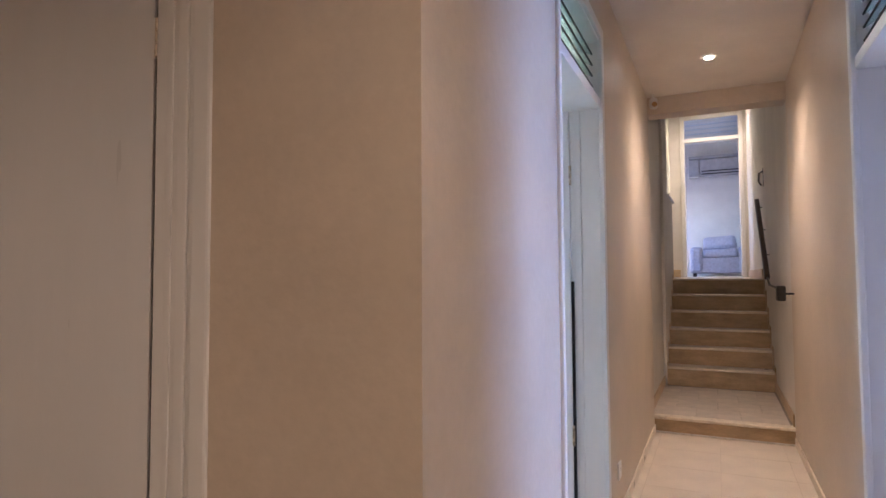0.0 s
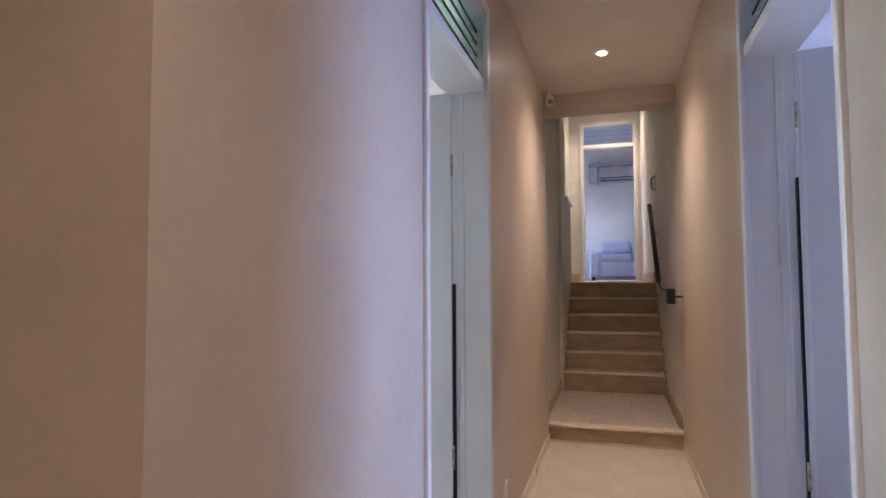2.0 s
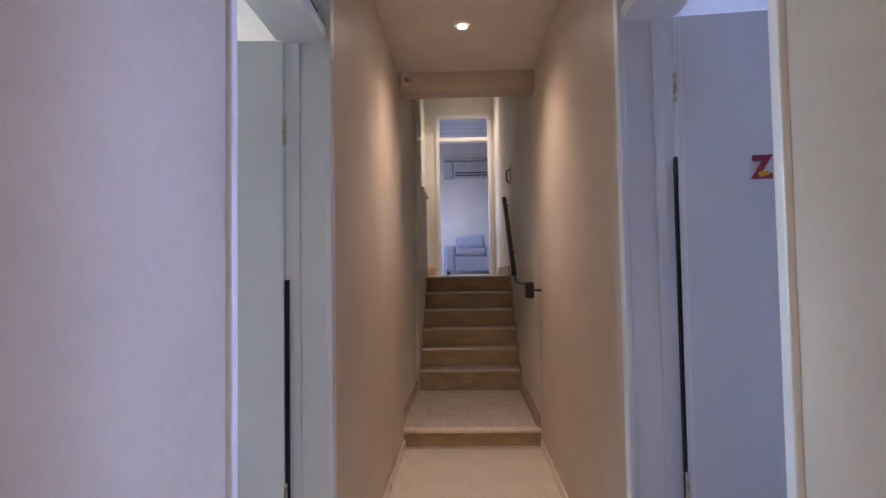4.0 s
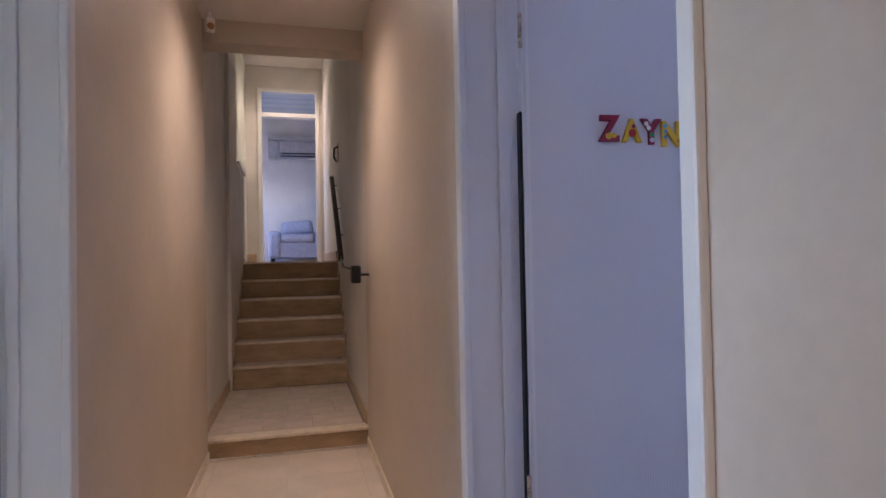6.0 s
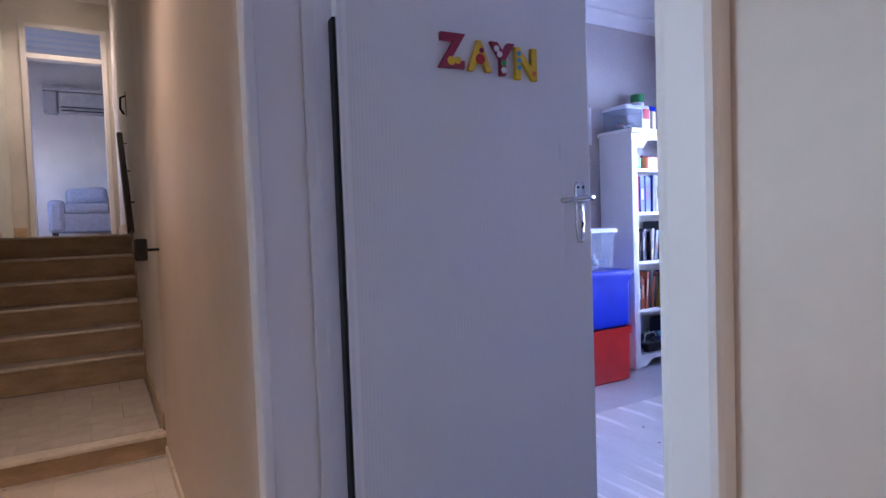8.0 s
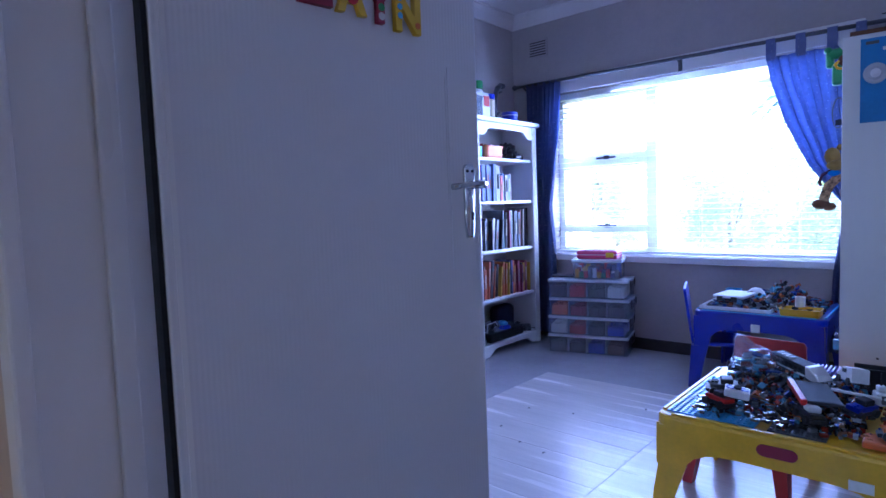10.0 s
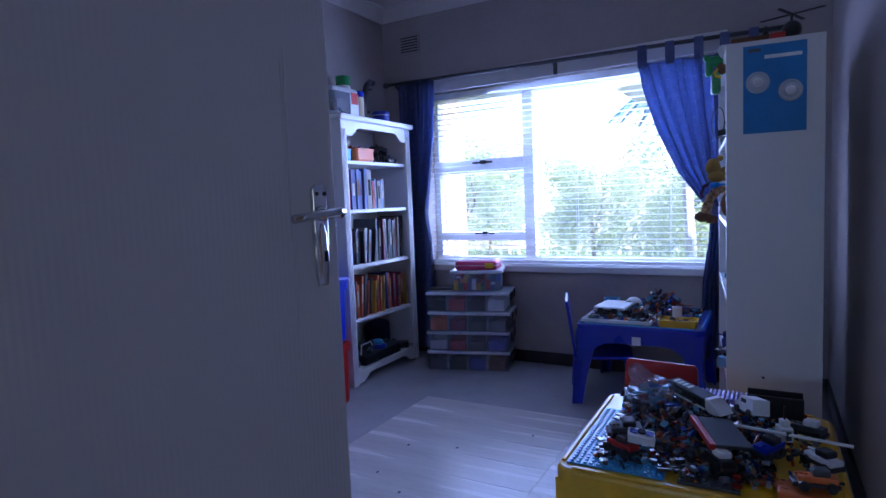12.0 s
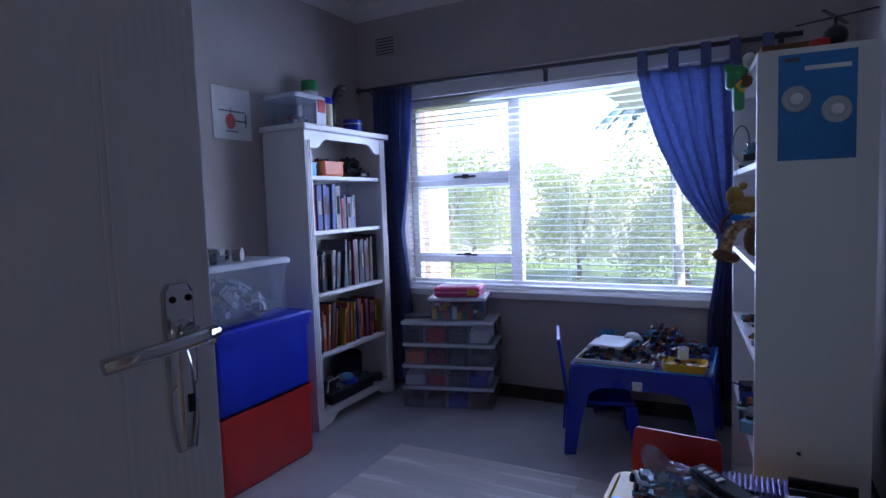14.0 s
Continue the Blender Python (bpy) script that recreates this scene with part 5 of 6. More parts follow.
# on top of the unit
hc = thing("toy_helicopter", "black toy helicopter with a long rotor on the shelf unit", "toy", pose(3.02, 2.075, CT + 0.001))
part("body", ball(0.030, (0, 0, 0.036), (1.3, 1, 1)), M["black"], hc, "", True)
part("mast", cyl(0.004, 0.06, 0.085, n=8), M["black"], hc)
part("rotor", turned(merge(box(-0.095, -0.005, 0.084, 0.095, 0.005, 0.087), box(-0.005, -0.095, 0.0841, 0.005, 0.095, 0.0871)), Matrix.Rotation(radians(62), 4, "Z")), M["black"], hc)
part("tail", rod([(0.02, 0, 0.04), (0.12, 0, 0.055)], 0.008, 8), M["black"], hc)
part("skid", merge(rod([(-0.04, -0.02, 0.004), (0.04, -0.02, 0.004)], 0.003, 6), rod([(-0.04, 0.02, 0.004), (0.04, 0.02, 0.004)], 0.003, 6)), M["black"], hc)
solo("flat_box", box(3.00, 2.13, CT + 0.001, 3.20, 2.25, CT + 0.03, 0.004), M["brown"], "flat brown cardboard box on the shelf unit", "box")
solo("flat_box", turned(box(2.95, 2.10, CT + 0.001, 3.05, 2.14, CT + 0.022, 0.003), Matrix.Identity(4)), M["red"], "small red box on the shelf unit", "box")
solo("paper_roll", rod([(3.10, 2.27, CT + 0.02), (3.50, 2.22, CT + 0.02)], 0.018, 12), M["paper"], "rolled white paper lying on the shelf unit", "paper", None, "", True)


def soft_toy(label, m, body, rows):
    return solo("soft_toy", merge(*[ball(r, p, q) for r, p, q in rows]), body, label, "soft toy", m, "soft toys on the shelves", True)


bird = thing("soft_toy", "mustard soft toy with a blue scarf lolling over a shelf edge", "soft toy", pose(3.15, 2.290, 1.236), "soft toys on the shelves")
part("head", merge(ball(0.033, (0, 0.012, 0.190), (0.9, 0.8, 1.0)), ball(0.012, (0.012, -0.012, 0.222)), ball(0.030, (0.015, -0.030, 0.165), (1, 1, 0.9))), M["mustard"], bird, "", True)
part("muzzle", ball(0.027, (-0.016, 0.000, 0.155), (0.9, 1.15, 0.75)), M["mustard"], bird, "", True)
part("scarf", merge(ball(0.017, (-0.012, 0.006, 0.126), (0.8, 1.2, 0.7)), ball(0.015, (0.0, -0.02, 0.122), (1, 1.3, 0.6))), M["scarf"], bird, "bright blue scarf", True)
part("body", merge(ball(0.034, (0.012, -0.045, 0.055), (1, 1, 1.5))), M["brown"], bird, "", True)
gir = thing("soft_toy", "spotted brown soft giraffe leg hanging over a shelf edge", "soft toy", pose(3.148, 2.296, 1.236), "soft toys on the shelves")
part("leg", rod([(0.0, -0.05, 0.112), (-0.002, -0.012, 0.108), (-0.004, 0.014, 0.082), (-0.006, 0.026, 0.048), (-0.006, 0.032, 0.020)], 0.017, 12), M["spotted"], gir, "spotted plush leg", True)
part("foot", merge(ball(0.024, (-0.006, 0.040, 0.012), (1, 1.25, 0.85)), ball(0.018, (-0.006, 0.014, 0.002), (1, 1.3, 0.9))), M["brown"], gir, "", True)
part("tail", rod([(0.0, 0.0, 0.140), (-0.003, 0.036, 0.122), (-0.003, 0.046, 0.095), (-0.003, 0.040, 0.080)], 0.006, 8), M["plum"], gir, "dark plum loop", True)
soft_toy("pale plush toy sitting on a shelf", pose(3.02, 2.20, 1.237), M["brown"], [(0.05, (0, 0, 0.05), (1, 0.9, 1.1)), (0.036, (0, 0.01, 0.12), (1, 1, 1)), (0.014, (-0.03, 0, 0.15), (1, 1, 1)), (0.014, (0.03, 0, 0.15), (1, 1, 1))])
gb = thing("toy_figure", "green jointed plastic toy figure hanging at the top shelf", "toy", pose(3.18, 2.275, 1.69))
part("body", merge(box(-0.02, 0.0, 0.0, 0.03, 0.032, 0.075, 0.008), box(-0.015, 0.024, 0.065, 0.025, 0.052, 0.13, 0.010)), M["green"], gb)
part("head", merge(ball(0.026, (0, 0.018, 0.115), (1.1, 1.2, 0.8)), ball(0.014, (-0.01, 0.044, 0.128)), ball(0.012, (0.014, 0.0, 0.135))), M["green"], gb, "", True)
part("claw", rod([(-0.02, 0.010, 0.085), (-0.024, 0.022, 0.072), (-0.024, 0.014, 0.058), (-0.02, 0.0, 0.055)], 0.005, 8), M["yellow"], gb, "", True)
part("belly", ball(0.018, (-0.014, -0.004, 0.085), (0.8, 1, 1.2)), M["brown"], gb, "", True)
solo("toy_hoop", rod([(3.16 + 0.03 * math.cos(a), 2.285 + 0.02 * math.cos(a), 1.53 + 0.055 + 0.055 * math.sin(a)) for a in [k * math.tau / 24 for k in range(25)]], 0.0022, 8), M["grey"], "thin dark wire hoop hanging at a shelf", "hoop", None, "", True)
heap("unit_clutter", "small figures standing on the middle shelf", 2.97, 2.12, 3.50, 2.25, 0.981, 0.05, 70, 21)
heap("unit_clutter", "papers and toys stuffed on the lower shelf", 2.97, 2.10, 3.50, 2.25, 0.701, 0.09, 60, 22, None, (0.02, 0.08))
heap("unit_clutter", "toys heaped on the upper shelf", 2.97, 2.06, 3.55, 2.25, 1.521, 0.10, 60, 23, None, (0.02, 0.07))
solo("shoe_box", box(2.96, 2.05, ZF + 0.061, 3.22, 2.25, 0.52, 0.004), M["orange"], "orange-brown cardboard box on the bottom shelf", "box")

ASKEW = Matrix.Translation((2.932, 2.266, 0)) @ Matrix.Rotation(radians(5.5), 4, "Z") @ Matrix.Translation((-2.932, -2.266, 0))
for ob in set(scene.collection.objects) - before_unit:
    if ob.parent is None:
        ob.matrix_world = ASKEW @ ob.matrix_basis

# toys on the yellow table
TZ = 0.6735
solo("base_plate", merge(box(2.19, 2.36, TZ, 2.60, 2.59, TZ + 0.004), *[cyl(0.005, TZ + 0.004, TZ + 0.008, n=6, centre=(2.20 + 0.016 * i, 2.37 + 0.016 * j)) for i in range(25) for j in range(14)]), M["cyan"], "studded pale blue building plate on the yellow table", "building plate")
solo("base_plate", turned(merge(box(2.19, 2.20, TZ, 2.30, 2.33, TZ + 0.004), *[cyl(0.005, TZ + 0.004, TZ + 0.008, n=6, centre=(2.20 + 0.016 * i, 2.21 + 0.016 * j)) for i in range(6) for j in range(8)]), Matrix.Identity(4)), M["grey"], "small studded grey building plate", "building plate")
heap("toy_brick_heap", "heap of mixed toy bricks covering the yellow table", 2.24, 2.14, 2.75, 2.535, TZ + 0.004, 0.070, 1500, 31, None, (0.005, 0.021))
heap("toy_brick_heap", "mixed dark toy parts scattered over the yellow table", 2.20, 2.02, 2.72, 2.52, TZ + 0.008, 0.035, 420, 32, None, (0.005, 0.018))


def brick_vehicle(label, body, top, m, long=0.09):
    """A small car built of studded bricks."""
    v = thing("brick_vehicle", label, "toy", m, "brick-built toy vehicles")
    part("chassis", box(-long / 2, -0.019, 0.007, long / 2, 0.019, 0.017, 0.002), M["black"], v)
    part("body", box(-long / 2 + 0.004, -0.018, 0.017, long / 2 - 0.012, 0.018, 0.030, 0.002), body, v)
    part("cabin", box(-long / 2 + 0.018, -0.016, 0.030, 0.006, 0.016, 0.046, 0.004), top, v)
    for k in range(3):
        part("stud", cyl(0.0042, 0.030, 0.0335, n=8, centre=(0.016 + 0.0095 * k, 0)), body, v)
    for x in (-long / 2 + 0.018, long / 2 - 0.020):
        for y in (-0.021, 0.021):
            part("wheel", turned(cyl(0.011, -0.005, 0.005, n=14), Matrix.Translation((x, y, 0.011)) @ Matrix.Rotation(radians(90), 4, "X")), M["black"], v)


for label, body, top, x, y, h, rx, rz in (
        ("black brick-built toy car with a white roof", "black", "white", 2.27, 2.25, 0.020, 6, 35), ("dark grey brick-built toy car", "grey", "black", 2.30, 2.47, 0.050, -10, 110),
        ("red and black brick-built toy car", "red", "black", 2.26, 2.47, 0.020, 4, 60), ("blue brick-built toy car with a dark cabin", "blue", "black", 2.36, 2.15, 0.030, -8, 150),
        ("white brick-built toy van", "white", "grey", 2.62, 2.52, 0.030, 12, 20), ("orange brick-built toy buggy", "orange", "grey", 2.24, 2.06, 0.022, 5, 100),
        ("grey and white brick-built toy truck", "grey", "white", 2.52, 2.06, 0.030, 3, 70), ("white toy van with dark windows", "white", "black", 2.34, 2.04, 0.030, 0, 40)):
    brick_vehicle(label, M[body], M[top], pose(x, y, TZ + h, rx, 0, rz))
bagm = ball(0.066, (0, 0, 0), (1.0, 1.15, 0.80), 4)
for v in bagm.verts:
    n0 = v.co.normalized()
    crease = 1 - 2.2 * abs(noise.noise(v.co * 16)) + 0.5 * (1 - 3 * abs(noise.noise(v.co * 44)))
    spike = max(0.0, n0.dot(Vector((0.1, 0.62, 0.78))) - 0.90) * 7.0 + max(0.0, n0.dot(Vector((-0.5, -0.75, 0.3))) - 0.88) * 3.0
    v.co *= 0.92 + 0.16 * crease + spike
solo("plastic_bag", bagm, M["bag"], "crumpled clear plastic bag lying on the toy heap", "bag", pose(2.555, 2.435, TZ + 0.082))
heap("bag_contents", "toy parts inside the clear bag", 2.50, 2.38, 2.60, 2.49, TZ + 0.06, 0.06, 60, 34, M["bits"], (0.008, 0.03))
van = thing("toy_truck", "white toy van with dark wheels on the toy heap", "toy", pose(2.535, 2.185, TZ + 0.062, 6, 8, 25))
hull = slab([(-0.055, 0.010), (0.055, 0.010), (0.057, 0.026), (0.036, 0.034), (0.020, 0.048), (-0.052, 0.050)], -0.022, 0.022, 0.004)
part("body", turned(hull, Matrix.Rotation(radians(90), 4, "X")), M["white"], van)
for y in (-0.0228, 0.0215):
    part("window", box(-0.012, y, 0.032, 0.018, y + 0.0013, 0.043), M["dark"], van)
for x in (-0.034, 0.036):
    for y in (-0.023, 0.023):
        part("wheel", turned(cyl(0.011, -0.004, 0.004, n=14), Matrix.Translation((x, y, 0.010)) @ Matrix.Rotation(radians(90), 4, "X")), M["black"], van)
train = thing("toy_train", "long grey and white toy train lying on the heap", "toy", pose(2.545, 2.318, TZ + 0.066, 4, 3, -134))
hull = slab([(-0.105, 0.006), (0.085, 0.006), (0.105, 0.014), (0.092, 0.030), (0.062, 0.044), (-0.105, 0.044)], -0.021, 0.021, 0.004)
part("body", turned(hull, Matrix.Rotation(radians(90), 4, "X")), M["slate"], train)
part("nose", turned(slab([(0.050, 0.008), (0.086, 0.008), (0.106, 0.016), (0.094, 0.0315), (0.064, 0.0455), (0.050, 0.0455)], -0.022, 0.022, 0.004), Matrix.Rotation(radians(90), 4, "X")), M["white"], train)
part("side_stripe", merge(box(-0.10, -0.0222, 0.012, 0.049, -0.0205, 0.018), box(-0.10, 0.0205, 0.012, 0.049, 0.0222, 0.018)), M["white"], train)
for i in range(7):
    for y in (-0.0224, 0.0205):
        part("window", box(-0.096 + 0.020 * i, y, 0.026, -0.082 + 0.020 * i, y + 0.0019, 0.036), M["dark"], train)
part("roof_vent", boxes([(-0.09 + 0.018 * i, -0.010, 0.0435, -0.080 + 0.018 * i, 0.010, 0.047) for i in range(4)]), M["paper"], train)
ramp = thing("toy_ramp", "dark slate toy ramp with a red edge across the heap", "toy", pose(2.352, 2.243, TZ + 0.068, 5, -4, 22))
part("plate", box(-0.078, -0.042, 0, 0.078, 0.042, 0.010, 0.003), M["slate"], ramp)
part("edge", box(-0.080, 0.0425, -0.004, 0.080, 0.058, 0.012, 0.003), M["red"], ramp)
block = thing("toy_block", "white toy block with blue rings on the toy heap", "toy", pose(2.268, 2.424, TZ + 0.055, 8, -6, 12))
part("body", box(-0.022, -0.032, 0, 0.022, 0.032, 0.022, 0.003), M["white"], block)
for y in (-0.018, 0.018):
    part("ring", cyl(0.011, 0.0215, 0.0245, n=16, centre=(0, y)), M["blue"], block)
part("axle", cyl(0.010, 0.0215, 0.028, n=16), M["dark"], block)
solo("toy_rod", rod([(2.425, 2.225, TZ + 0.070), (2.398, 1.975, TZ + 0.066)], 0.0042, 8), M["paper"], "pale wooden stick across the toy heap", "stick")
solo("toy_bridge", turned(merge(box(-0.13, -0.016, 0, 0.13, 0.016, 0.006), *[box(-0.125 + 0.012 * k, -0.016, 0.006, -0.120 + 0.012 * k, 0.016, 0.009) for k in range(21)]), Matrix.Identity(4)), M["grey"], "long ribbed grey toy track piece", "toy", pose(2.685, 2.30, TZ + 0.028, 4, 3, -78))
tmat = thing("toy_mat", "ribbed lilac toy mat at the back of the table", "toy mat")
part("base", box(2.655, 2.196, TZ + 0.038, 2.745, 2.344, TZ + 0.046, 0.002), M["purple"], tmat)
for k in range(12):
    part("rib", box(2.657, 2.20 + 0.012 * k, TZ + 0.0455, 2.743, 2.207 + 0.012 * k, TZ + 0.058, 0.002), M["purple"], tmat)
solo("toy_crate", boxes([(2.640, 2.06, TZ + 0.02, 2.648, 2.20, TZ + 0.085), (2.70, 2.06, TZ + 0.02, 2.708, 2.20, TZ + 0.085), (2.648, 2.06, TZ + 0.02, 2.70, 2.20, TZ + 0.03)], 0.002), M["black"], "black open toy crate", "crate")
solo("toy_tray", box(2.20, 2.03, TZ + 0.002, 2.27, 2.13, TZ + 0.02, 0.004), M["orange"], "orange toy tray at the edge of the table", "tray")
rb = thing("toy_robot", "small white and grey toy robot with an aerial", "toy", pose(2.437, 2.112, TZ + 0.045, 0, 0, 20))
part("body", box(-0.02, -0.015, 0, 0.02, 0.015, 0.035, 0.004), M["white"], rb)
part("head", box(-0.012, -0.010, 0.036, 0.012, 0.010, 0.052, 0.004), M["white"], rb)
part("aerial", rod([(0, 0, 0.05), (0, 0, 0.085)], 0.0025, 6), M["black"], rb)
for x in (-0.030, 0.021):
    part("arm", box(x, -0.006, 0.008, x + 0.009, 0.006, 0.03, 0.002), M["grey"], rb)

# toys on the blue table
BZ = 0.7135
tray = thing("toy_tray", "white-edged toy tray on the blue table", "tray", pose(3.63, 2.63, BZ))
part("base", box(0, 0, 0, 0.42, 0.33, 0.005), M["grey"], tray)
part("edge", boxes([(0, 0, 0.005, 0.42, 0.008, 0.022), (0, 0.322, 0.005, 0.42, 0.33, 0.022), (0, 0.008, 0.005, 0.008, 0.322, 0.022), (0.412, 0.008, 0.005, 0.42, 0.322, 0.022)], 0.002), M["paper"], tray)
heap("toy_brick_heap", "toy bricks and figures spread on the blue table", 3.66, 2.44, 4.10, 2.94, BZ + 0.006, 0.055, 330, 41)
heap("toy_brick_heap", "brown and orange toy bricks piled at the back of the blue table", 3.90, 2.50, 4.12, 2.78, BZ + 0.006, 0.10, 150, 42)
wb = thing("hinged_box", "white hinged plastic box with dark clips on the blue table", "box", pose(3.72, 2.83, BZ + 0.006, 0, 0, -6))
part("base", box(0, -0.06, 0, 0.20, 0.09, 0.045, 0.006), M["clear"], wb)
part("lid", box(-0.003, -0.063, 0.046, 0.203, 0.093, 0.062, 0.006), M["white"], wb)
for y in (-0.03, 0.04):
    part("clip", box(-0.008, y, 0.03, -0.002, y + 0.03, 0.056, 0.002), M["black"], wb)
tub("toy_tray", "yellow plastic tray on the corner of the blue table", 3.625, 2.425, 3.74, 2.60, BZ + 0.001, BZ + 0.036, M["yellow"])
tub("cup", "small pale blue plastic cup", 4.0, 2.86, 4.07, 2.94, BZ + 0.001, BZ + 0.06, M["cyan"])
tub("cup", "small white plastic cup by the yellow tray", 3.70, 2.50, 3.745, 2.545, BZ + 0.037, BZ + 0.085, M["white"])
dome = thing("toy_house", "white and blue domed toy on the blue table", "toy", pose(3.92, 2.76, BZ + 0.05))
part("dome", ball(0.045, (0, 0, 0.0), (1, 1, 0.9)), M["white"], dome, "", True)
part("band", cyl(0.046, -0.01, 0.008, n=20), M["cyan"], dome)

# ---- outside the window ----
setting("ground", box(4.6, -40, -0.75, 90, 45, -0.6), M["grass"], "lawn outside the window", "ground")


def tree(name, label, x, y, h, r, leaves, seed, size=0.16):
    t = thing(name, label, "tree", Matrix.Translation((x, y, -0.6)))
    q = random.Random(seed)
    trunk = rod([(0, 0, 0), (0.05, 0.03, h * 0.3), (-0.05, 0.08, h * 0.6)], 0.06, 9)
    limbs = [rod([(0, 0.03, h * q.uniform(0.25, 0.5)), (q.uniform(-r, r) * 0.4, q.uniform(-r, r) * 0.4, h * 0.65), (q.uniform(-r, r) * 0.8, q.uniform(-r, r) * 0.8, h * 0.85)], 0.02, 6) for _ in range(6)]
    part("trunk", merge(trunk, *limbs), M["bark"], t)
    clumps = [(q.uniform(-0.8, 0.8) * r, q.uniform(-0.8, 0.8) * r, h * q.uniform(0.22, 0.98), r * q.uniform(0.22, 0.45)) for _ in range(34)]
    vs, fs = [], []
    for _ in range(leaves):
        cx, cy, cz, cr = q.choice(clumps)
        p = Vector((cx, cy, cz)) + Vector((q.gauss(0, 1), q.gauss(0, 1), q.gauss(0, 0.8))) * cr * 0.55
        e = Euler((q.uniform(0, 6), q.uniform(0, 6), q.uniform(0, 6))).to_matrix()
        w, l = size * q.uniform(0.3, 0.6), size * q.uniform(0.7, 1.3)
        k = len(vs)
        vs += [tuple(p + e @ Vector(c)) for c in ((0, -l / 2, 0), (w / 2, 0, 0.02), (0, l / 2, 0), (-w / 2, 0, 0.02))]
        fs.append((k, k + 1, k + 2, k + 3))
    me = bpy.data.meshes.new("crown")
    me.from_pydata(vs, [], fs)
    me.materials.append(M["leaf"])
    ob = new("crown", me)
    ob.parent = t


tree("tree", "leafy garden tree in sunlight outside the window", 11.0, 7.6, 2.9, 1.25, 7000, 51, 0.11)
tree("tree", "broad leafy tree beyond the lawn", 15.5, 6.0, 2.9, 1.4, 7000, 52, 0.12)
tree("tree", "leafy shrub tree beyond the lawn", 14.5, 3.4, 3.0, 1.7, 9000, 53, 0.12)
tree("tree", "small leafy garden tree", 19.0, 10.5, 2.8, 1.8, 6000, 54, 0.13)
palm = thing("palm_tree", "palm with long drooping fronds", "tree", pose(12.0, 3.30, -0.6))
part("trunk", rod([(0, 0, 0), (0.1, 0.1, 2.0), (0, 0.1, 3.85)], 0.09, 9), M["pale_bark"], palm)
for k in range(14):
    a, q = k * math.tau / 14, random.Random(60 + k)
    side = Vector((-math.sin(a), math.cos(a), 0))
    vs, fs = [], []
    for i in range(36):
        u = 0.08 + 0.9 * i / 36
        p = Vector((math.cos(a) * u * 1.25, 0.1 + math.sin(a) * u * 1.25, 3.9 + 0.35 * u - 0.95 * u * u))
        for sgn in (-1, 1):
            tip = p + side * sgn * 0.32 * (1 - abs(u - 0.4)) + Vector((math.cos(a) * 0.2, math.sin(a) * 0.2, -0.18))
            n0 = len(vs)
            vs += [tuple(p), tuple((p + tip) / 2 + Vector((0.02, 0.02, 0))), tuple(tip), tuple((p + tip) / 2 - Vector((0.02, 0.02, 0)))]
            fs.append((n0, n0 + 1, n0 + 2, n0 + 3))
    me = bpy.data.meshes.new("frond")
    me.from_pydata(vs, [], fs)
    me.materials.append(M["palm"])
    ob = new("frond", me)
    ob.parent = palm
# only a thin upright wall, placed and flattened to fit the camera's view
house = thing("house", "pinkish rendered house wall, thinned to fit the view, with a brown post", "house", pose(7.2, 5.52, -0.6))
part("wall", box(0, 0, 0, 0.25, 6.0, 7.0), M["far_wall"], house)
part("post", box(-0.12, 0.07, 0, 0.0, 0.17, 7.0), M["far_post"], house)
part("roof", box(-0.3, -0.3, 7.0, 0.6, 6.3, 7.15), M["roof"], house)
# a roof eave, placed and tilted to fit the camera's view
port = thing("carport", "pale pinkish roof eave shaped to fit the view, on an added post", "carport")
part("roof_board", turned(box(-0.9, -2.9, 0, 0.9, 0, 0.35, 0.01), pose(9.9, 3.95, 2.77, -11, 0, 0)), M["far_wall"], port)
# unseen post, added only to hold the eave up
part("post", box(9.8, 1.55, -0.6, 9.95, 1.70, 3.30, 0.01), M["far_wall"], port)
fence = thing("fence", "white picket fence at the end of the lawn", "fence")
part("rail", box(20.0, -8, -0.05, 20.05, 24, 0.05), M["white"], fence)
pk = mesh("picket", box(-0.015, -0.05, -0.6, 0.015, 0.05, 0.45), M["white"])
for k in range(90):
    ob = new("picket", pk)
    ob.parent = fence
    ob.location = (19.98, -8 + 0.35 * k, 0)
hedge_wall = solo("garden_wall", box(22, -14, -0.6, 22.3, 34, 1.4), M["far_wall"], "low pale garden wall behind the trees", "wall")

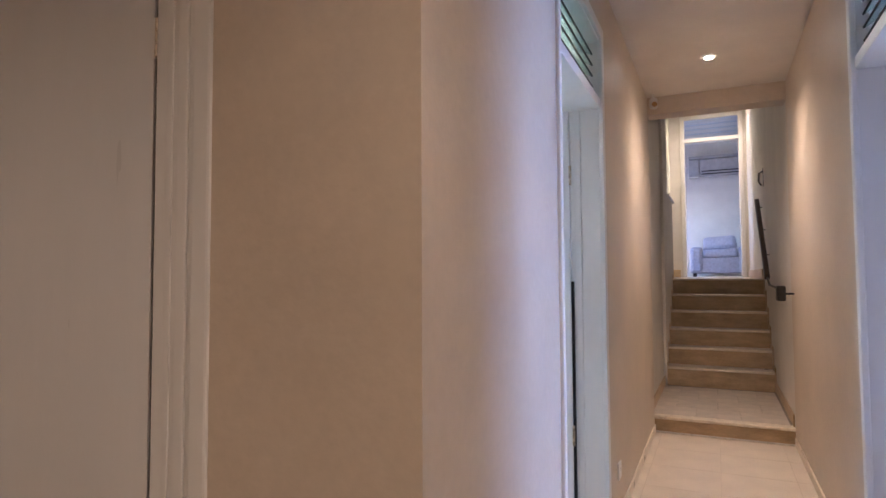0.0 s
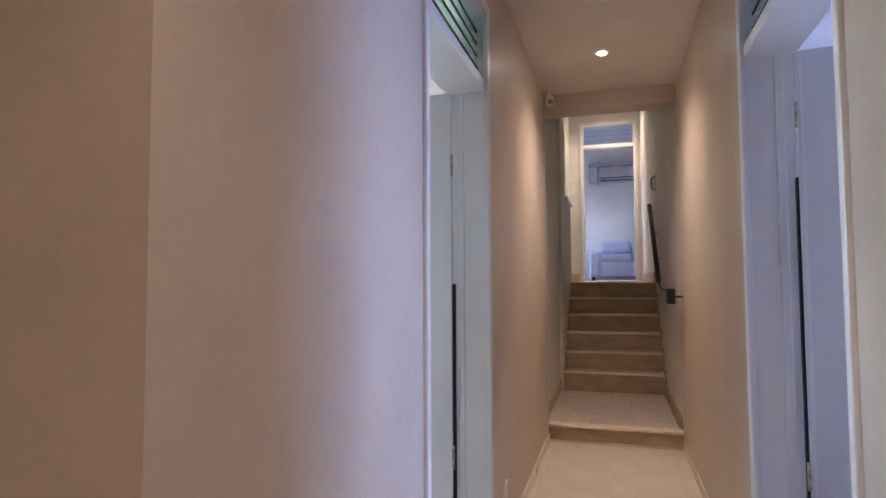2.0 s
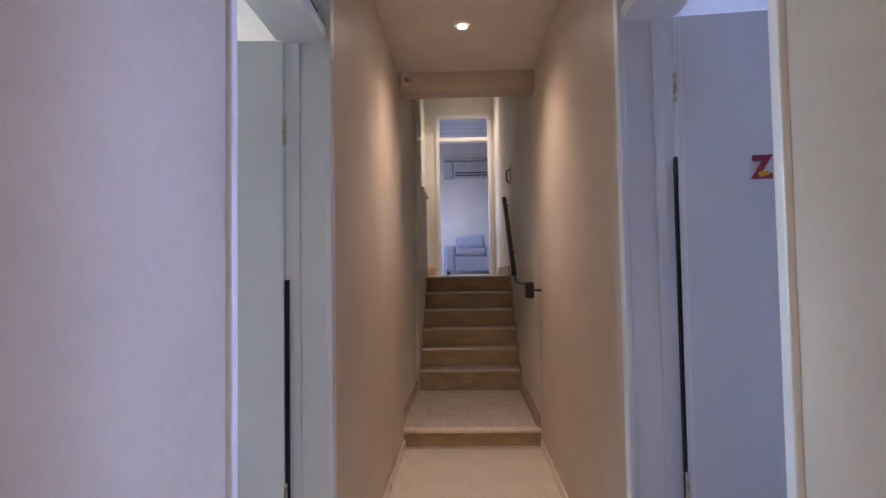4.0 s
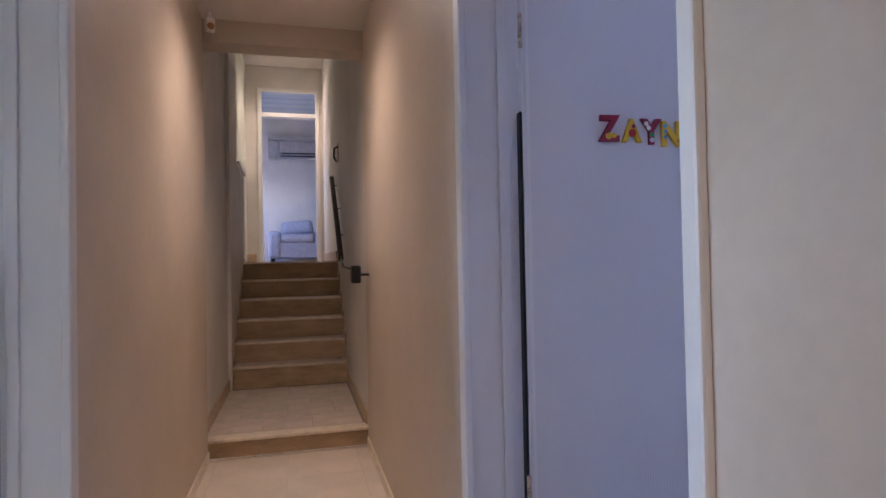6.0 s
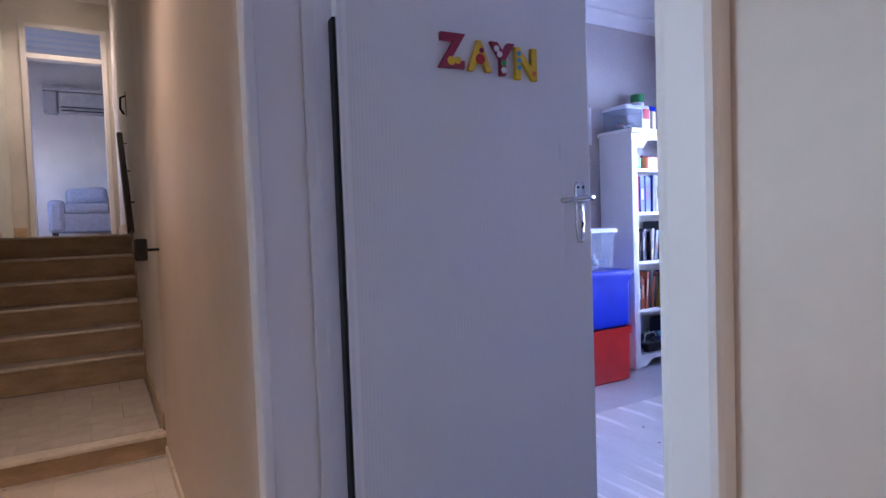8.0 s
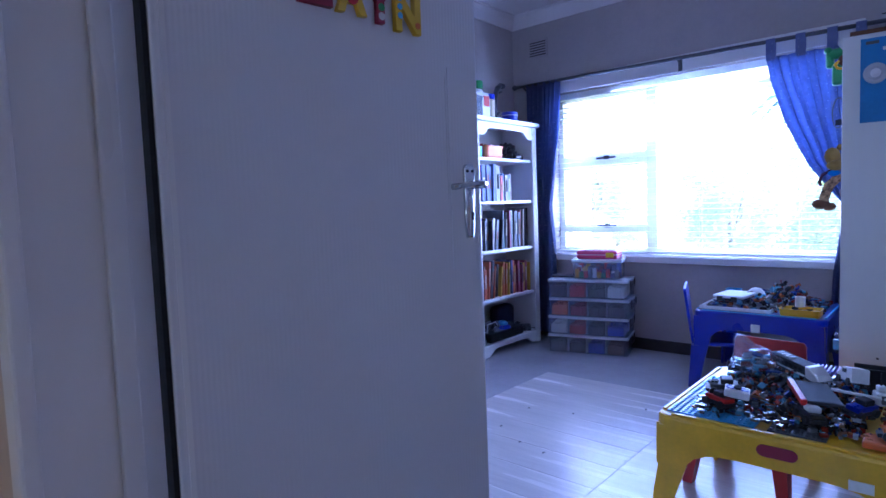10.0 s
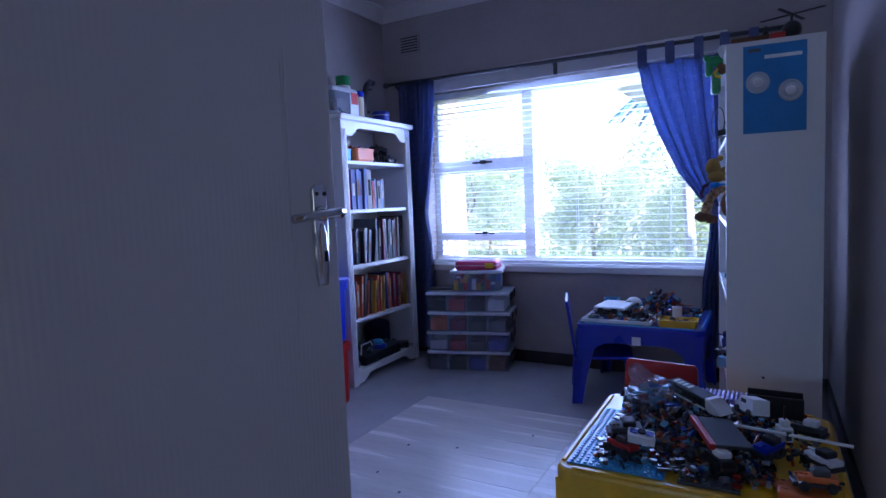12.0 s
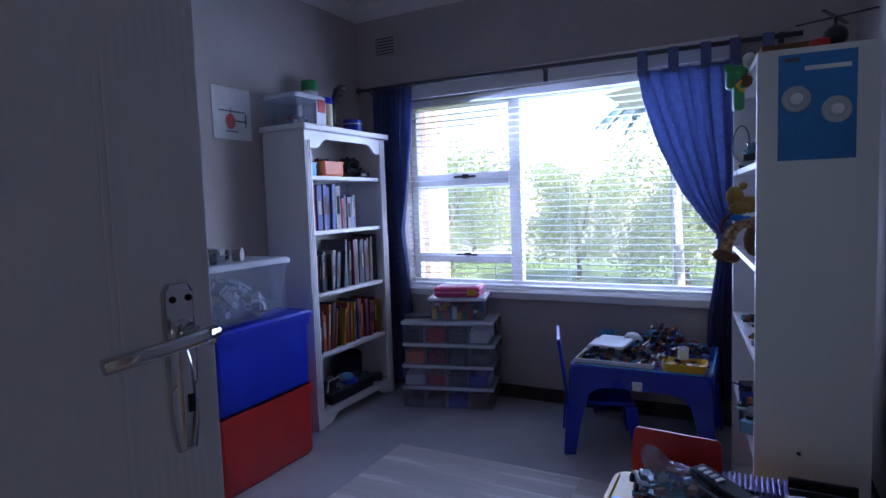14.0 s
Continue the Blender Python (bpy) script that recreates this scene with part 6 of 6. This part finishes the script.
# ---- tiles and planks ----
tile_a = mesh("tile", box(-0.222, -0.222, 0.0005, 0.222, 0.222, 0.004, 0.0012), M["corridor_tile"])
bed = setting("floor_tiles_corridor", box(XL, 1.2, 0.0, XR, 5.30, 0.0026), M["pale_grout"], "pale tiled corridor floor", "floor")
for i in range(2):
    for j in range(10):
        ob = new("tile", tile_a)
        ob.parent = bed
        ob.location = (XL + 0.285 + 0.446 * i, 5.06 - 0.446 * j, 0)
edge_t = mesh("tile", box(-0.028, -0.222, 0.0005, 0.028, 0.222, 0.004, 0.0012), M["corridor_tile"])
edge_u = mesh("tile", box(-0.047, -0.222, 0.0005, 0.047, 0.222, 0.004, 0.0012), M["corridor_tile"])
for j in range(10):
    for x, me in ((XL + 0.032, edge_t), (XL + 1.002, edge_u)):
        ob = new("tile", me)
        ob.parent = bed
        ob.location = (x, 5.06 - 0.446 * j, 0)
lt = bpy.data.objects["floor_landing_bed"]
full, half = mesh("tile", box(-0.174, -0.174, 0, 0.174, 0.174, 0.010, 0.001), M["landing_tile"]), mesh("tile", box(-0.086, -0.174, 0, 0.086, 0.174, 0.010, 0.001), M["landing_tile"])
for j in range(4):
    row = [(XL + 0.147 + 0.351 * k, full) for k in range(3)] if j % 2 == 0 else [(XL + 0.058, half), (XL + 0.321, full), (XL + 0.672, full), (XL + 0.936, half)]
    for x, me in row:
        ob = new("tile", me)
        ob.parent = lt
        ob.location = (x, 5.605 + 0.351 * j, STEP - 0.010)
mat_bed = setting("floor_laminate", box(1.35, 2.02, ZF, 3.37, 3.72, ZF + 0.0072), M["plank"], "pale oak laminate boards laid over the vinyl floor", "floor")
pl = mesh("plank", box(-0.0917, -0.4242, 0.003, 0.0917, 0.4242, 0.009, 0.0005), M["plank"])
for i in range(11):
    for j in range(2):
        ob = new("plank", pl)
        ob.parent = mat_bed
        ob.location = (1.445 + 0.1838 * i, 2.445 + 0.849 * j, ZF)
specks = random.Random(77)
setting("floor_specks", boxes([(x, y, ZF + 0.009, x + 0.012, y + 0.007, ZF + 0.0105) for x, y in [(specks.uniform(2.3, 3.3), specks.uniform(2.75, 3.6)) for _ in range(7)]]), M["dark"], "small dark marks on the boards", "marks")
